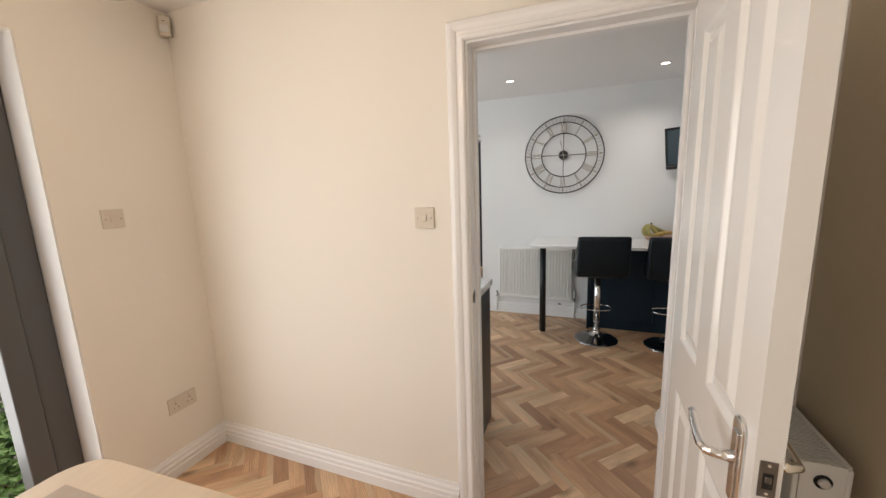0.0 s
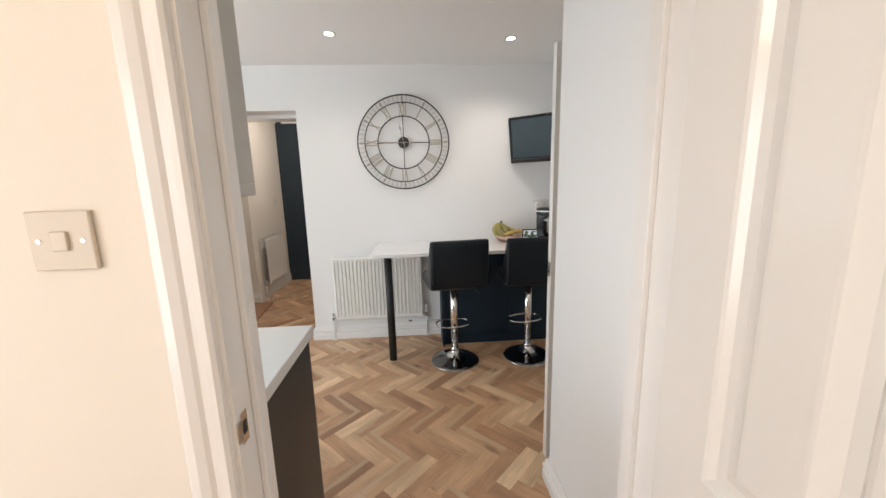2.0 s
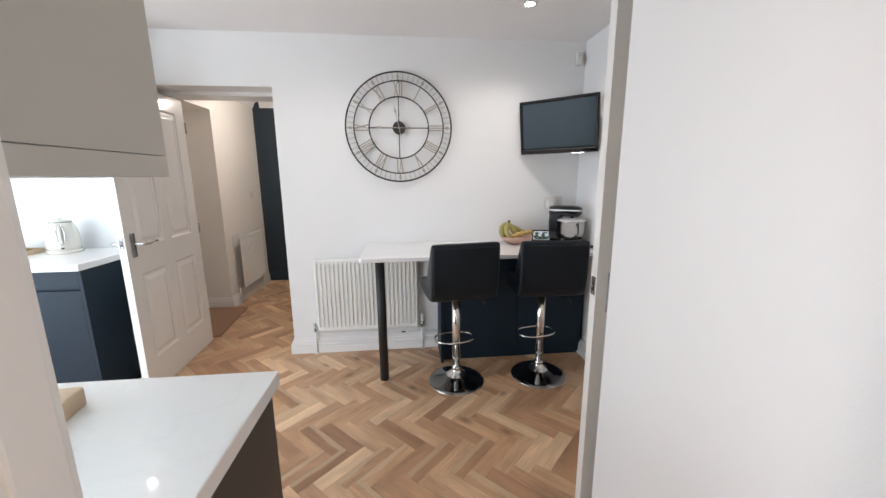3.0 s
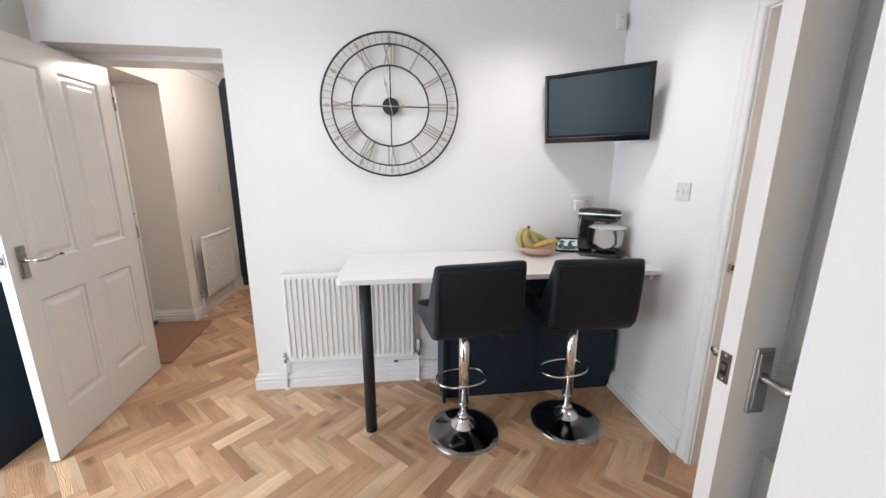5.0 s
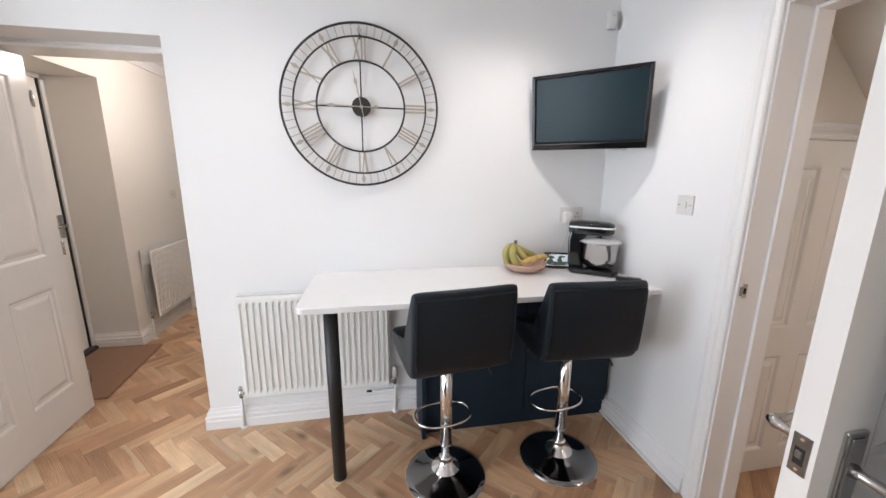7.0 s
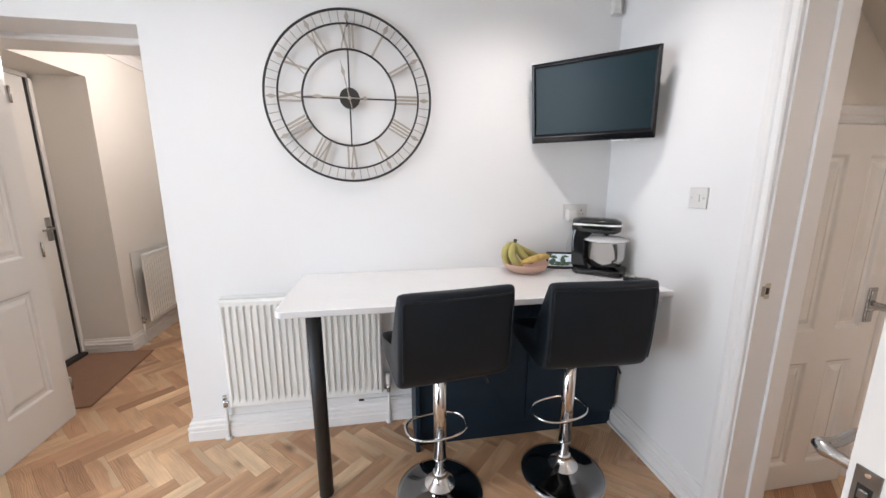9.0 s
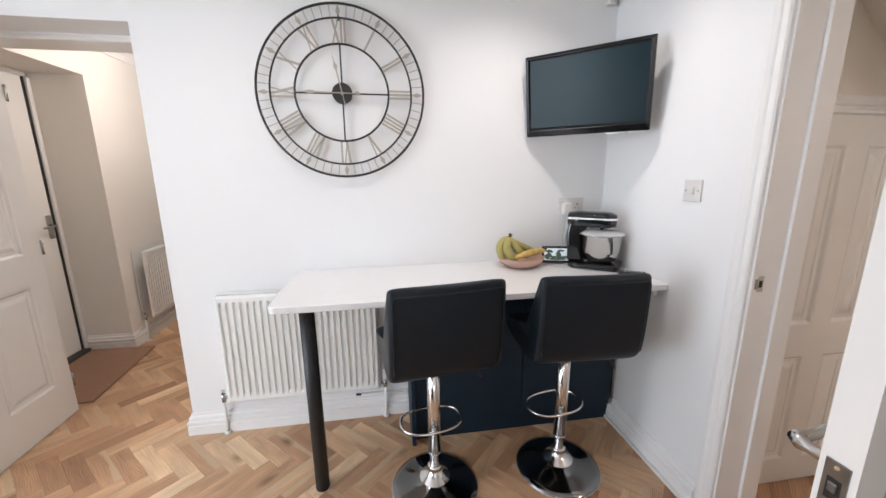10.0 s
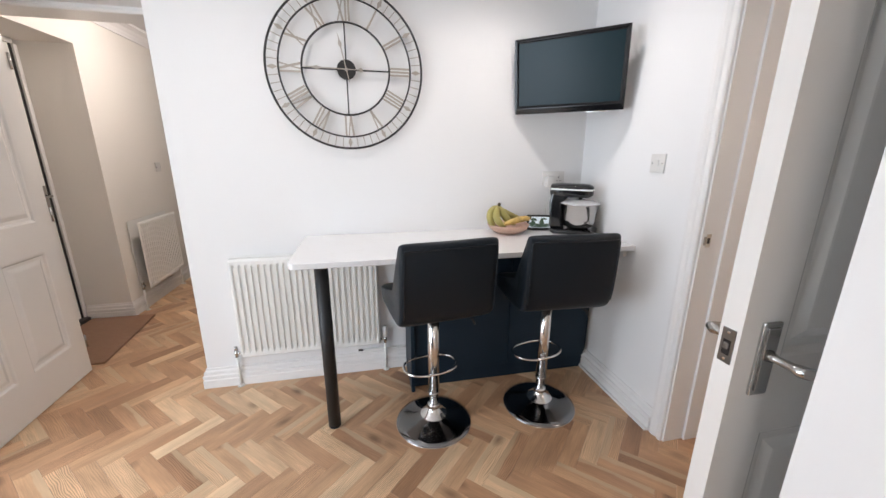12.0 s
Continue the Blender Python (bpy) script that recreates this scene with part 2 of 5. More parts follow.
M = {
    "wall": mat("kitchen_wall_paint", (0.79, 0.78, 0.77), 0.75, var=0.015, scale=1.2, fine=180, bump=0.05),
    "cream": mat("cream_wall_paint", (0.79, 0.74, 0.665), 0.75, var=0.015, scale=1.2, fine=180, bump=0.05),
    "hallwall": mat("hall_wall_paint", (0.78, 0.745, 0.695), 0.75, var=0.015, scale=1.2, fine=180, bump=0.05),
    # Brownish tone carries the shade on the dining room's east wall.
    "shadewall": mat("shade_toned_wall_paint", (0.63, 0.54, 0.41), 0.75, var=0.02, scale=1.2, fine=180, bump=0.05),
    "ceil": mat("ceiling_paint", (0.8, 0.78, 0.77), 0.85, var=0.015, scale=1.0, fine=160, bump=0.04),
    "gloss": mat("gloss_white_paint", (0.79, 0.77, 0.74), 0.19, var=0.015, scale=4, fine=35, bump=0.02, coat=0.3),
    "trim": mat("trim_white_paint", (0.8, 0.78, 0.76), 0.3, var=0.015, scale=4, fine=45, bump=0.0, coat=0.2),
    "navy": mat("navy_cabinet_paint", (0.008, 0.02, 0.034), 0.5, var=0.06, scale=2, fine=120, bump=0.01, spec=0.3),
    "navywall": mat("navy_wall_paint", (0.014, 0.028, 0.042), 0.6, var=0.08, fine=150, bump=0.04),
    "grey": mat("grey_cabinet_paint", (0.53, 0.515, 0.475), 0.42, var=0.02, bump=0.01),
    "anth": mat("anthracite_metal", (0.085, 0.083, 0.085), 0.45, var=0.06, bump=0.02),
    "chrome": mat("chrome", (0.78, 0.77, 0.76), 0.15, metal=1, var=0.04, bump=0.0),
    "darkchrome": mat("dark_mirror_chrome", (0.25, 0.25, 0.255), 0.11, metal=1, var=0.04, bump=0.0),
    "tvblack": mat("black_tv_plastic", (0.006, 0.006, 0.007), 0.12, var=0.1, bump=0.0, spec=0.3),
    "nickel": mat("satin_nickel", (0.5, 0.495, 0.48), 0.24, metal=1, var=0.06, bump=0.02),
    "leather": mat("black_faux_leather", (0.009, 0.0135, 0.019), 0.4, var=0.15, scale=6, fine=240, bump=0.08, spec=0.27),
    "blackgloss": mat("black_gloss_plastic", (0.008, 0.008, 0.009), 0.16, var=0.1, bump=0.0, coat=0.5),
    "blackleg": mat("black_powder_coat", (0.011, 0.011, 0.012), 0.5, var=0.1, fine=200, bump=0.04),
    "latchmetal": mat("worn_latch_metal", (0.22, 0.21, 0.2), 0.35, metal=1, var=0.3, scale=60, bump=0.02),
    "screen": mat("dark_tv_screen", (0.007, 0.02, 0.026), 0.26, var=0.05, bump=0.0, spec=0.18),
    "clockblack": mat("black_wrought_iron", (0.02, 0.018, 0.017), 0.5, var=0.15, fine=90, bump=0.05),
    "champagne": mat("champagne_metal", (0.46, 0.41, 0.355), 0.45, metal=0.5, var=0.12, scale=20, bump=0.02),
    "rad": mat("radiator_enamel", (0.8, 0.79, 0.76), 0.3, var=0.01, bump=0.0, coat=0.2),
    "plastic": mat("white_plastic", (0.66, 0.64, 0.61), 0.35, var=0.01, bump=0.0),
    "oldplastic": mat("aged_white_plastic", (0.62, 0.55, 0.46), 0.4, var=0.02, bump=0.0),
    "mat": mat("coir_mat", (0.33, 0.185, 0.115), 0.95, var=0.25, scale=30, fine=400, bump=0.9, stretch=(1, 5, 1)),
    "bowlwood": mat("turned_wood", (0.52, 0.33, 0.25), 0.4, var=0.25, scale=9, fine=90, bump=0.05, stretch=(1, 1, 4)),
    "banana": mat("banana_skin", (0.46, 0.36, 0.1), 0.5, var=0.3, scale=16, fine=120, bump=0.03),
    "bananagreen": mat("green_banana_skin", (0.36, 0.31, 0.1), 0.5, var=0.3, scale=16, fine=120, bump=0.03),
    "bananaripe": mat("ripe_banana_skin", (0.55, 0.37, 0.11), 0.5, var=0.6, scale=42, fine=160, bump=0.03),
    "stalk": mat("banana_stalk", (0.07, 0.06, 0.025), 0.7, var=0.3),
    "bandmetal": mat("brushed_bright_band", (0.85, 0.85, 0.85), 0.5, metal=0.6, var=0.03, bump=0.0),
    "steel": mat("polished_steel", (0.56, 0.55, 0.54), 0.1, metal=1, var=0.05, bump=0.0),
    "cap": mat("frosted_clear_lid", (0.78, 0.78, 0.78), 0.2, var=0.02, bump=0.0, trans=0.35),
    "board": mat("pale_beech", (0.56, 0.42, 0.28), 0.5, var=0.12, scale=6, fine=60, bump=0.04, stretch=(1, 8, 1)),
    "tablewood": mat("pale_limed_wood", (0.62, 0.5, 0.37), 0.42, var=0.1, scale=5, fine=70, bump=0.04, stretch=(8, 1, 1)),
    "tableinset": mat("grey_limed_wood", (0.42, 0.34, 0.27), 0.3, var=0.12, scale=5, fine=70, bump=0.04, stretch=(8, 1, 1)),
    "splash": mat("white_splashback", (0.8, 0.81, 0.82), 0.15, var=0.01, bump=0.0),
    "ceramic": mat("cream_ceramic", (0.74, 0.71, 0.64), 0.2, var=0.02, bump=0.0, coat=0.3),
    "dark": mat("dark_slot", (0.015, 0.013, 0.012), 0.7, var=0.1),
    "threshold": mat("dark_threshold", (0.05, 0.045, 0.04), 0.5, var=0.15),
    "copper": mat("grey_pipe_paint", (0.5, 0.49, 0.47), 0.35, metal=0.3, var=0.1),
    "paving": mat("pale_paving", (0.46, 0.43, 0.38), 0.85, var=0.2, scale=5, fine=80, bump=0.3),
    "joint": mat("paving_joint", (0.12, 0.11, 0.09), 0.95, var=0.2),
    "grass": mat("lawn_soil", (0.06, 0.085, 0.03), 0.95, var=0.3, scale=8, bump=0.5),
    "leaf": mat("hedge_leaf", (0.14, 0.24, 0.07), 0.55, var=0.35, scale=6, bump=0.0),
    "fence": mat("fence_wood", (0.3, 0.21, 0.13), 0.8, var=0.25, scale=6, bump=0.2, stretch=(6, 1, 1)),
    "groove": mat("floor_joint", (0.15, 0.085, 0.05), 0.8, var=0.1),
    "lampglow": mat("lamp_face", (1, 0.93, 0.84), 0.4, var=0.0, bump=0.0, emit=14),
    "underlight": mat("cabinet_strip_light", (0.7, 0.9, 1.0), 0.4, var=0.0, bump=0.0, emit=14),
    "display": mat("display_glow", (0.55, 0.62, 0.68), 0.2, var=0.5, scale=60, bump=0.0, emit=0.45),
    "displaygreen": mat("display_green", (0.06, 0.1, 0.07), 0.2, var=0.6, scale=80, bump=0.0, emit=0.3),
}
M["oak"] = oak()
M["quartz"] = quartz()


# ---- mesh helpers ----
def obj(name, bm, material, bevel=0.0, smooth=False, seg=2):
    me = bpy.data.meshes.new(name)
    bmesh.ops.recalc_face_normals(bm, faces=bm.faces)
    bm.to_mesh(me)
    bm.free()
    me.materials.append(M[material])
    if smooth:
        for p in me.polygons:
            p.use_smooth = True
    ob = new(name, me)
    if bevel:
        md = ob.modifiers.new("bevel", "BEVEL")
        md.width, md.segments, md.limit_method = bevel, seg, "ANGLE"
        md.harden_normals = False
    return ob


def part(name, bm, material, parent, label="", bevel=0.0, smooth=False, m=None, seg=2):
    ob = obj(name, bm, material, bevel, smooth, seg)
    ob.parent = parent
    if m is not None:
        ob.matrix_basis = m
    return tagged(ob, label=label)


def thing(name, m, label, category, group=""):
    return tagged(_place(new(name), m), label, category, group)


def _place(ob, m):
    ob.matrix_basis = m
    ob.empty_display_size = 0.05
    return ob


def box(x0, x1, y0, y1, z0, z1, bm=None):
    bm = bm or bmesh.new()
    v = [bm.verts.new((x, y, z)) for x in (x0, x1) for y in (y0, y1) for z in (z0, z1)]
    for f in ((0, 1, 3, 2), (4, 6, 7, 5), (0, 4, 5, 1), (2, 3, 7, 6), (0, 2, 6, 4), (1, 5, 7, 3)):
        bm.faces.new([v[i] for i in f])
    return bm


def lathe(profile, seg=32, bm=None, c=(0, 0)):
    bm = bm or bmesh.new()
    rings = []
    for r, z in profile:
        if r < 1e-5:
            rings.append([bm.verts.new((c[0], c[1], z))])
        else:
            rings.append([bm.verts.new((c[0] + r * math.cos(math.tau * i / seg), c[1] + r * math.sin(math.tau * i / seg), z)) for i in range(seg)])
    for a, b in zip(rings, rings[1:]):
        for i in range(seg):
            j = (i + 1) % seg
            q = [a[i % len(a)], a[j % len(a)], b[j % len(b)], b[i % len(b)]]
            q = [v for k, v in enumerate(q) if v not in q[:k]]
            if len(q) > 2:
                bm.faces.new(q)
    return bm


def tube(points, r, seg=12, closed=False, bm=None):
    """A round bar along points; r may be a list."""
    bm = bm or bmesh.new()
    pts = [Vector(p) for p in points]
    n = len(pts)
    rs = r if isinstance(r, (list, tuple)) else [r] * n
    rings, up = [], None
    for i, p in enumerate(pts):
        a = pts[(i - 1) % n] if closed or i else p
        b = pts[(i + 1) % n] if closed or i < n - 1 else p
        d = (b - a).normalized()
        if up is None:
            up = d.orthogonal().normalized()
        up = (up - d * up.dot(d)).normalized()
        side = d.cross(up)
        rings.append([bm.verts.new(p + rs[i] * (math.cos(math.tau * k / seg) * up + math.sin(math.tau * k / seg) * side)) for k in range(seg)])
    pairs = list(zip(rings, rings[1:])) + ([(rings[-1], rings[0])] if closed else [])
    for a, b in pairs:
        for k in range(seg):
            bm.faces.new((a[k], a[(k + 1) % seg], b[(k + 1) % seg], b[k]))
    if not closed:
        bm.faces.new(rings[0][::-1])
        bm.faces.new(rings[-1])
    return bm


def prism(outline, z0, z1, bm=None):
    """A plate with the outline (x, y), from z0 to z1."""
    bm = bm or bmesh.new()
    lo = [bm.verts.new((x, y, z0)) for x, y in outline]
    hi = [bm.verts.new((x, y, z1)) for x, y in outline]
    n = len(lo)
    bm.faces.new(lo[::-1])
    bm.faces.new(hi)
    for i in range(n):
        bm.faces.new((lo[i], lo[(i + 1) % n], hi[(i + 1) % n], hi[i]))
    return bm


def rounded(x0, x1, y0, y1, r, seg=6, corners=(1, 1, 1, 1)):
    out = []
    for k, (cx, cy) in enumerate(((x1 - r, y1 - r), (x0 + r, y1 - r), (x0 + r, y0 + r), (x1 - r, y0 + r))):
        ex, ey = ((x1, y1), (x0, y1), (x0, y0), (x1, y0))[k]
        if corners[k]:
            out += [(cx + r * math.cos(math.radians(90 * k + 90 * i / seg)), cy + r * math.sin(math.radians(90 * k + 90 * i / seg))) for i in range(seg + 1)]
        else:
            out.append((ex, ey))
    return out


def structure(name, bm, material, label="", bevel=0.0):
    return tagged(obj(name, bm, material, bevel), label=label, kind="structure")


# Moulding profiles: (distance from the opening's edge or height, stand-out).
ARCH = [(0.0, 0.0), (0.0, 0.014), (0.006, 0.019), (0.016, 0.019), (0.02, 0.013), (0.03, 0.013), (0.036, 0.018), (0.05, 0.022), (0.064, 0.02), (0.07, 0.014), (0.07, 0.0)]
SKIRT = [(0.0, 0.0), (0.0, 0.024), (0.05, 0.024), (0.054, 0.0195), (0.061, 0.0195), (0.065, 0.024), (0.077, 0.024), (0.081, 0.0175), (0.089, 0.0155), (0.096, 0.0165), (0.103, 0.0135), (0.108, 0.008), (0.12, 0.006), (0.12, 0.0)]


def architrave(u0, u1, h, origin, along, out):
    """Mouldings round a doorway: along and out are unit vectors in plan."""
    bm = bmesh.new()
    rows = []
    for d, v in ARCH:
        pts = ((u0 - d, 0), (u0 - d, h + d), (u1 + d, h + d), (u1 + d, 0))
        rows.append([bm.verts.new((origin[0] + along[0] * u + out[0] * v, origin[1] + along[1] * u + out[1] * v, z)) for u, z in pts])
    for a, b in zip(rows, rows[1:]):
        for i in range(3):
            bm.faces.new((a[i], a[i + 1], b[i + 1], b[i]))
    return structure("architrave", bm, "trim", "glossy white moulded door surround")


def skirting(p0, p1, out, name="baseboard", material="trim", m0=0, m1=0):
    """m0, m1: how far the end runs on per unit of stand-out (1 at outer corners, -1 at inner ones)."""
    bm = bmesh.new()
    a, b, o = Vector((*p0, 0)), Vector((*p1, 0)), Vector((*out, 0))
    d = (b - a).normalized()
    rows = [[bm.verts.new(a - d * m0 * v + o * v + Vector((0, 0, z))), bm.verts.new(b + d * m1 * v + o * v + Vector((0, 0, z)))] for z, v in SKIRT]
    for r, s in zip(rows, rows[1:]):
        bm.faces.new((r[0], r[1], s[1], s[0]))
    bm.faces.new([r[0] for r in rows])
    bm.faces.new([r[1] for r in rows][::-1])
    return structure(name, bm, material, "white ogee-topped skirting board along the wall foot")


# ---- the shell ----
H = 2.39
KX0, KX1, KY0, KY1 = -3.7, 1.413, 1.38, 4.0
DY0, DY1 = 1.28, 1.38          # wall between the dining room and the kitchen
DX0, DX1, DH = -0.211, 0.515, 1.995
RX0, RX1 = -1.8, 0.86
OX0, OX1, OH = -1.76, -0.895, 2.035   # opening to the hall
WY = 4.35
HX = -1.9

structure("wall_dining_north", box(RX0 - 0.25, DX0 - 0.025, DY0, DY1 - 0.03, 0, H), "cream", "smooth warm cream painted wall")
structure("wall_dining_north_end", box(DX1 + 0.025, RX1, DY0, DY1 - 0.03, 0, H), "cream", "smooth warm cream painted wall behind the open door")
structure("wall_dining_lintel", box(DX0 - 0.025, DX1 + 0.025, DY0, DY1 - 0.03, DH + 0.025, H), "cream", "cream wall above the doorway")
structure("wall_kitchen_south", box(-1.8, DX0 - 0.025, DY1 - 0.03, DY1, 0, H), "wall", "white painted kitchen wall")
structure("wall_kitchen_garden", box(KX0, -3.4, DY1 - 0.25, DY1, 0, H), "wall")
structure("wall_kitchen_garden_above", box(-3.4, RX0 - 0.25, DY1 - 0.25, DY1, 2.12, H), "wall")
structure("wall_kitchen_garden_end", box(RX0 - 0.25, -1.8, DY1 - 0.03, DY1, 0, H), "wall")
structure("wall_kitchen_south_end", box(DX1 + 0.025, 0.675, DY1 - 0.03, DY1, 0, H), "wall", "white painted kitchen wall")
structure("wall_kitchen_lintel", box(DX0 - 0.025, DX1 + 0.025, DY1 - 0.03, DY1, DH + 0.025, H), "wall", "white wall above the doorway")
structure("wall_kitchen_return", box(0.675, 1.6, DY1 - 0.03, 2.205, 0, H), "wall", "white painted boxed-out wall")
# Right wall of the kitchen with the lobby doorway
CY0, CY1 = 2.335, 3.08
structure("wall_east_near", box(KX1, 1.6, 2.205, CY0 - 0.03, 0, H), "wall", "white painted wall beside the lobby doorway")
structure("wall_east_far", box(KX1, 1.6, CY1 + 0.03, KY1, 0, H), "wall", "white painted wall with the light switch")
structure("wall_east_lintel", box(KX1, 1.6, CY0 - 0.03, CY1 + 0.03, DH + 0.03, H), "wall", "white wall above the lobby doorway")
# Clock wall
structure("wall_north", box(OX1, 1.6, KY1, WY, 0, H), "wall", "white painted wall that carries the skeleton clock")
structure("wall_north_lintel", box(OX0, OX1, KY1, WY, OH, H), "wall", "white wall above the hall opening")
structure("wall_north_west", box(KX0, OX0, KY1, WY, 0, H), "wall", "white painted wall behind the navy units")
# Left wall of the kitchen
structure("wall_west_north", box(KX0 - 0.25, KX0, 3.2, WY, 0, H), "wall")
structure("wall_west_south", box(KX0 - 0.25, KX0, DY1 - 0.25, 1.8, 0, H), "wall")
structure("wall_west_above", box(KX0 - 0.25, KX0, 1.8, 3.2, 2.12, H), "wall")
# Dining room
PY0, PY1, PH = -1.6, 0.70, 2.11
structure("wall_dining_west", box(RX0 - 0.25, RX0, PY1, DY0, 0, H), "cream", "cream painted wall beside the patio door")
structure("wall_dining_west_above", box(RX0 - 0.25, RX0, PY0, PY1, PH, H), "cream", "cream wall above the patio door")
structure("wall_dining_west_south", box(RX0 - 0.25, RX0, -2.3, PY0, 0, H), "cream")
# Unseen south wall; its opening is made for the added fill light.
for x0, x1, z0, z1 in ((RX0 - 0.25, -0.5, 0, H), (0.7, RX1 + 0.15, 0, H), (-0.5, 0.7, 0, 0.85), (-0.5, 0.7, 2.05, H)):
    structure("wall_dining_south", box(x0, x1, -2.45, -2.3, z0, z1), "cream")
# East wall's shade behind the door is put into its brownish colour.
structure("wall_dining_east", box(RX1, RX1 + 0.15, -2.3, DY1 - 0.03, 0, H), "shadewall", "wall behind the door and radiator, its shade put into a brownish colour")
# Hall
FY0, FY1, FX = 4.42, 5.2, -2.27
structure("wall_hall_west", box(FX - 0.15, HX, FY1, 6.3, 0, H), "hallwall", "off-white hall wall carrying a radiator")
structure("wall_hall_door_head", box(FX - 0.15, HX, WY, FY1, 2.08, H), "hallwall", "off-white wall above the entrance door recess")
structure("wall_hall_back", box(KX0, FX - 0.15, WY, WY + 0.1, 0, H), "hallwall")
structure("wall_hall_recess_south", box(FX - 0.15, HX, WY, FY0, 0, 2.08), "hallwall")
structure("wall_hall_north", box(FX - 0.15, 0.2, 6.3, 6.45, 0, H), "navywall", "dark navy painted end wall of the hall")
structure("wall_hall_east", box(0.1, 0.2, WY, 6.3, 0, H), "hallwall")
# Lobby beyond the right doorway
structure("wall_lobby_north", box(1.6, 3.1, 3.24, 3.35, 0, H), "cream", "cream wall above the low understairs door")
structure("wall_lobby_south", box(1.6, 3.1, 1.2, 1.3, 0, H), "cream")
structure("wall_lobby_east", box(3.0, 3.1, 1.3, 3.24, 0, H), "cream")
# Ceilings
structure("ceiling_kitchen", box(KX0 - 0.25, 1.6, DY1 - 0.03, WY, H, H + 0.12), "ceil", "plain white painted ceiling with downlights")
structure("ceiling_dining", box(RX0 - 0.25, RX1 + 0.15, -2.45, DY1 - 0.03, H, H + 0.12), "ceil", "plain white painted ceiling")
structure("ceiling_hall", box(KX0, 0.2, WY, 6.45, H, H + 0.12), "ceil", "plain white hall ceiling")
structure("ceiling_lobby", box(1.6, 3.1, 1.2, 3.35, H, H + 0.12), "ceil", "plain white lobby ceiling")
bm = bmesh.new()
sl = [(1.72, 2.09), (2.9, 0.98), (2.9, 1.1), (1.72, 2.21)]
a = [bm.verts.new((x, 2.55, z)) for x, z in sl]
b = [bm.verts.new((x, 3.24, z)) for x, z in sl]
bm.faces.new(a)
bm.faces.new(b[::-1])
for i in range(4):
    bm.faces.new((a[i], b[i], b[(i + 1) % 4], a[(i + 1) % 4]))
stair_soffit = bm
# floor slab under the blocks
for x0, x1, y0, y1 in ((KX0 - 0.25, 1.6, 1.13, 4.35), (RX0 - 0.25, RX1 + 0.15, -2.45, 1.13), (KX0, 0.2, 4.35, 6.45), (1.6, 3.1, 1.2, 3.35)):
    structure("floor_slab", box(x0, x1, y0, y1, -0.2, -0.012), "groove", "dark joints between the oak blocks")
structure("ground", box(-60, 60, -60, 60, -0.35, -0.22), "grass", "dark green lawn and soil outside")

# Opening reveal lining (hall side frame)
structure("door_frame_hall", box(OX0, OX0 + 0.03, 4.2, WY + 0.01, 0, OH - 0.03), "trim", "white gloss door lining", 0.002)
structure("door_frame_hall_head", box(OX0, OX1, 4.2, WY + 0.01, OH - 0.03, OH - 0.001), "trim", "white gloss door lining head", 0.002)
architrave(OX0 + 0.03, OX1 - 0.0, OH - 0.03, (0, 4.2), (1, 0), (0, -1))


def lining(u0, u1, h, y0, y1, axis, name):
    """Door lining with a stop, in a wall from y0 to y1; axis x: the wall runs along x."""
    t = 0.025
    for k, (a0, a1, z0, z1) in enumerate(((u0 - t, u0, 0, h), (u1, u1 + t, 0, h), (u0 - t, u1 + t, h, h + t))):
        bm = box(a0, a1, y0, y1, z0, z1) if axis == "x" else box(y0, y1, a0, a1, z0, z1)
        structure(name, bm, "trim", "white gloss door lining")
    s = 0.012
    mid = y0 * 0.45 + y1 * 0.55
    for a0, a1, z0, z1 in ((u0, u0 + s, 0, h), (u1 - s, u1, 0, h), (u0 + s, u1 - s, h - s, h)):
        bm = box(a0, a1, mid, y1 - 0.012, z0, z1) if axis == "x" else box(mid, y1 - 0.012, a0, a1, z0, z1)
        structure("door_stop", bm, "trim", "white gloss door stop", 0.002)


lining(DX0, DX1, DH, DY0 - 0.002, DY1 + 0.002, "x", "door_frame_dining")
architrave(DX0 - 0.008, DX1 + 0.008, DH + 0.008, (0, DY0), (1, 0), (0, -1))
architrave(DX0 - 0.008, DX1 + 0.008, DH + 0.008, (0, DY1), (1, 0), (0, 1))
lining(CY0, CY1, DH, KX1 - 0.002, 1.602, "y", "door_frame_lobby")
architrave(CY0 - 0.008, CY1 + 0.008, DH + 0.008, (KX1, 0), (0, 1), (-1, 0))
architrave(1.66, 2.2, 1.585, (0, 3.24), (1, 0), (0, -1))
tagged(obj("stair_soffit", stair_soffit, "cream"), "cream sloping underside of the stairs", kind="structure")

def cornice(p0, p1, out, material="ceil"):
    """Concave moulding in the angle of wall and ceiling."""
    bm = bmesh.new()
    a, b, o = Vector((*p0, 0)), Vector((*p1, 0)), Vector((*out, 0))
    prof = [(0.0, H - 0.1), (0.012, H - 0.1), (0.014, H - 0.086), (0.024, H - 0.06), (0.046, H - 0.032), (0.076, H - 0.018), (0.088, H - 0.016), (0.09, H - 0.001), (0.0, H - 0.001)]
    rows = [[bm.verts.new(a + o * v + Vector((0, 0, z))), bm.verts.new(b + o * v + Vector((0, 0, z)))] for v, z in prof]
    for r_, s_ in zip(rows, rows[1:] + rows[:1]):
        bm.faces.new((r_[0], r_[1], s_[1], s_[0]))
    bm.faces.new([r_[0] for r_ in rows])
    bm.faces.new([r_[1] for r_ in rows][::-1])
    return structure("cornice", bm, material, "white moulded plaster cornice below the hall ceiling")


cornice((HX + 0.001, 6.299), (HX + 0.001, 4.36), (1, 0))
cornice((HX + 0.095, 6.299), (0.099, 6.299), (0, -1))

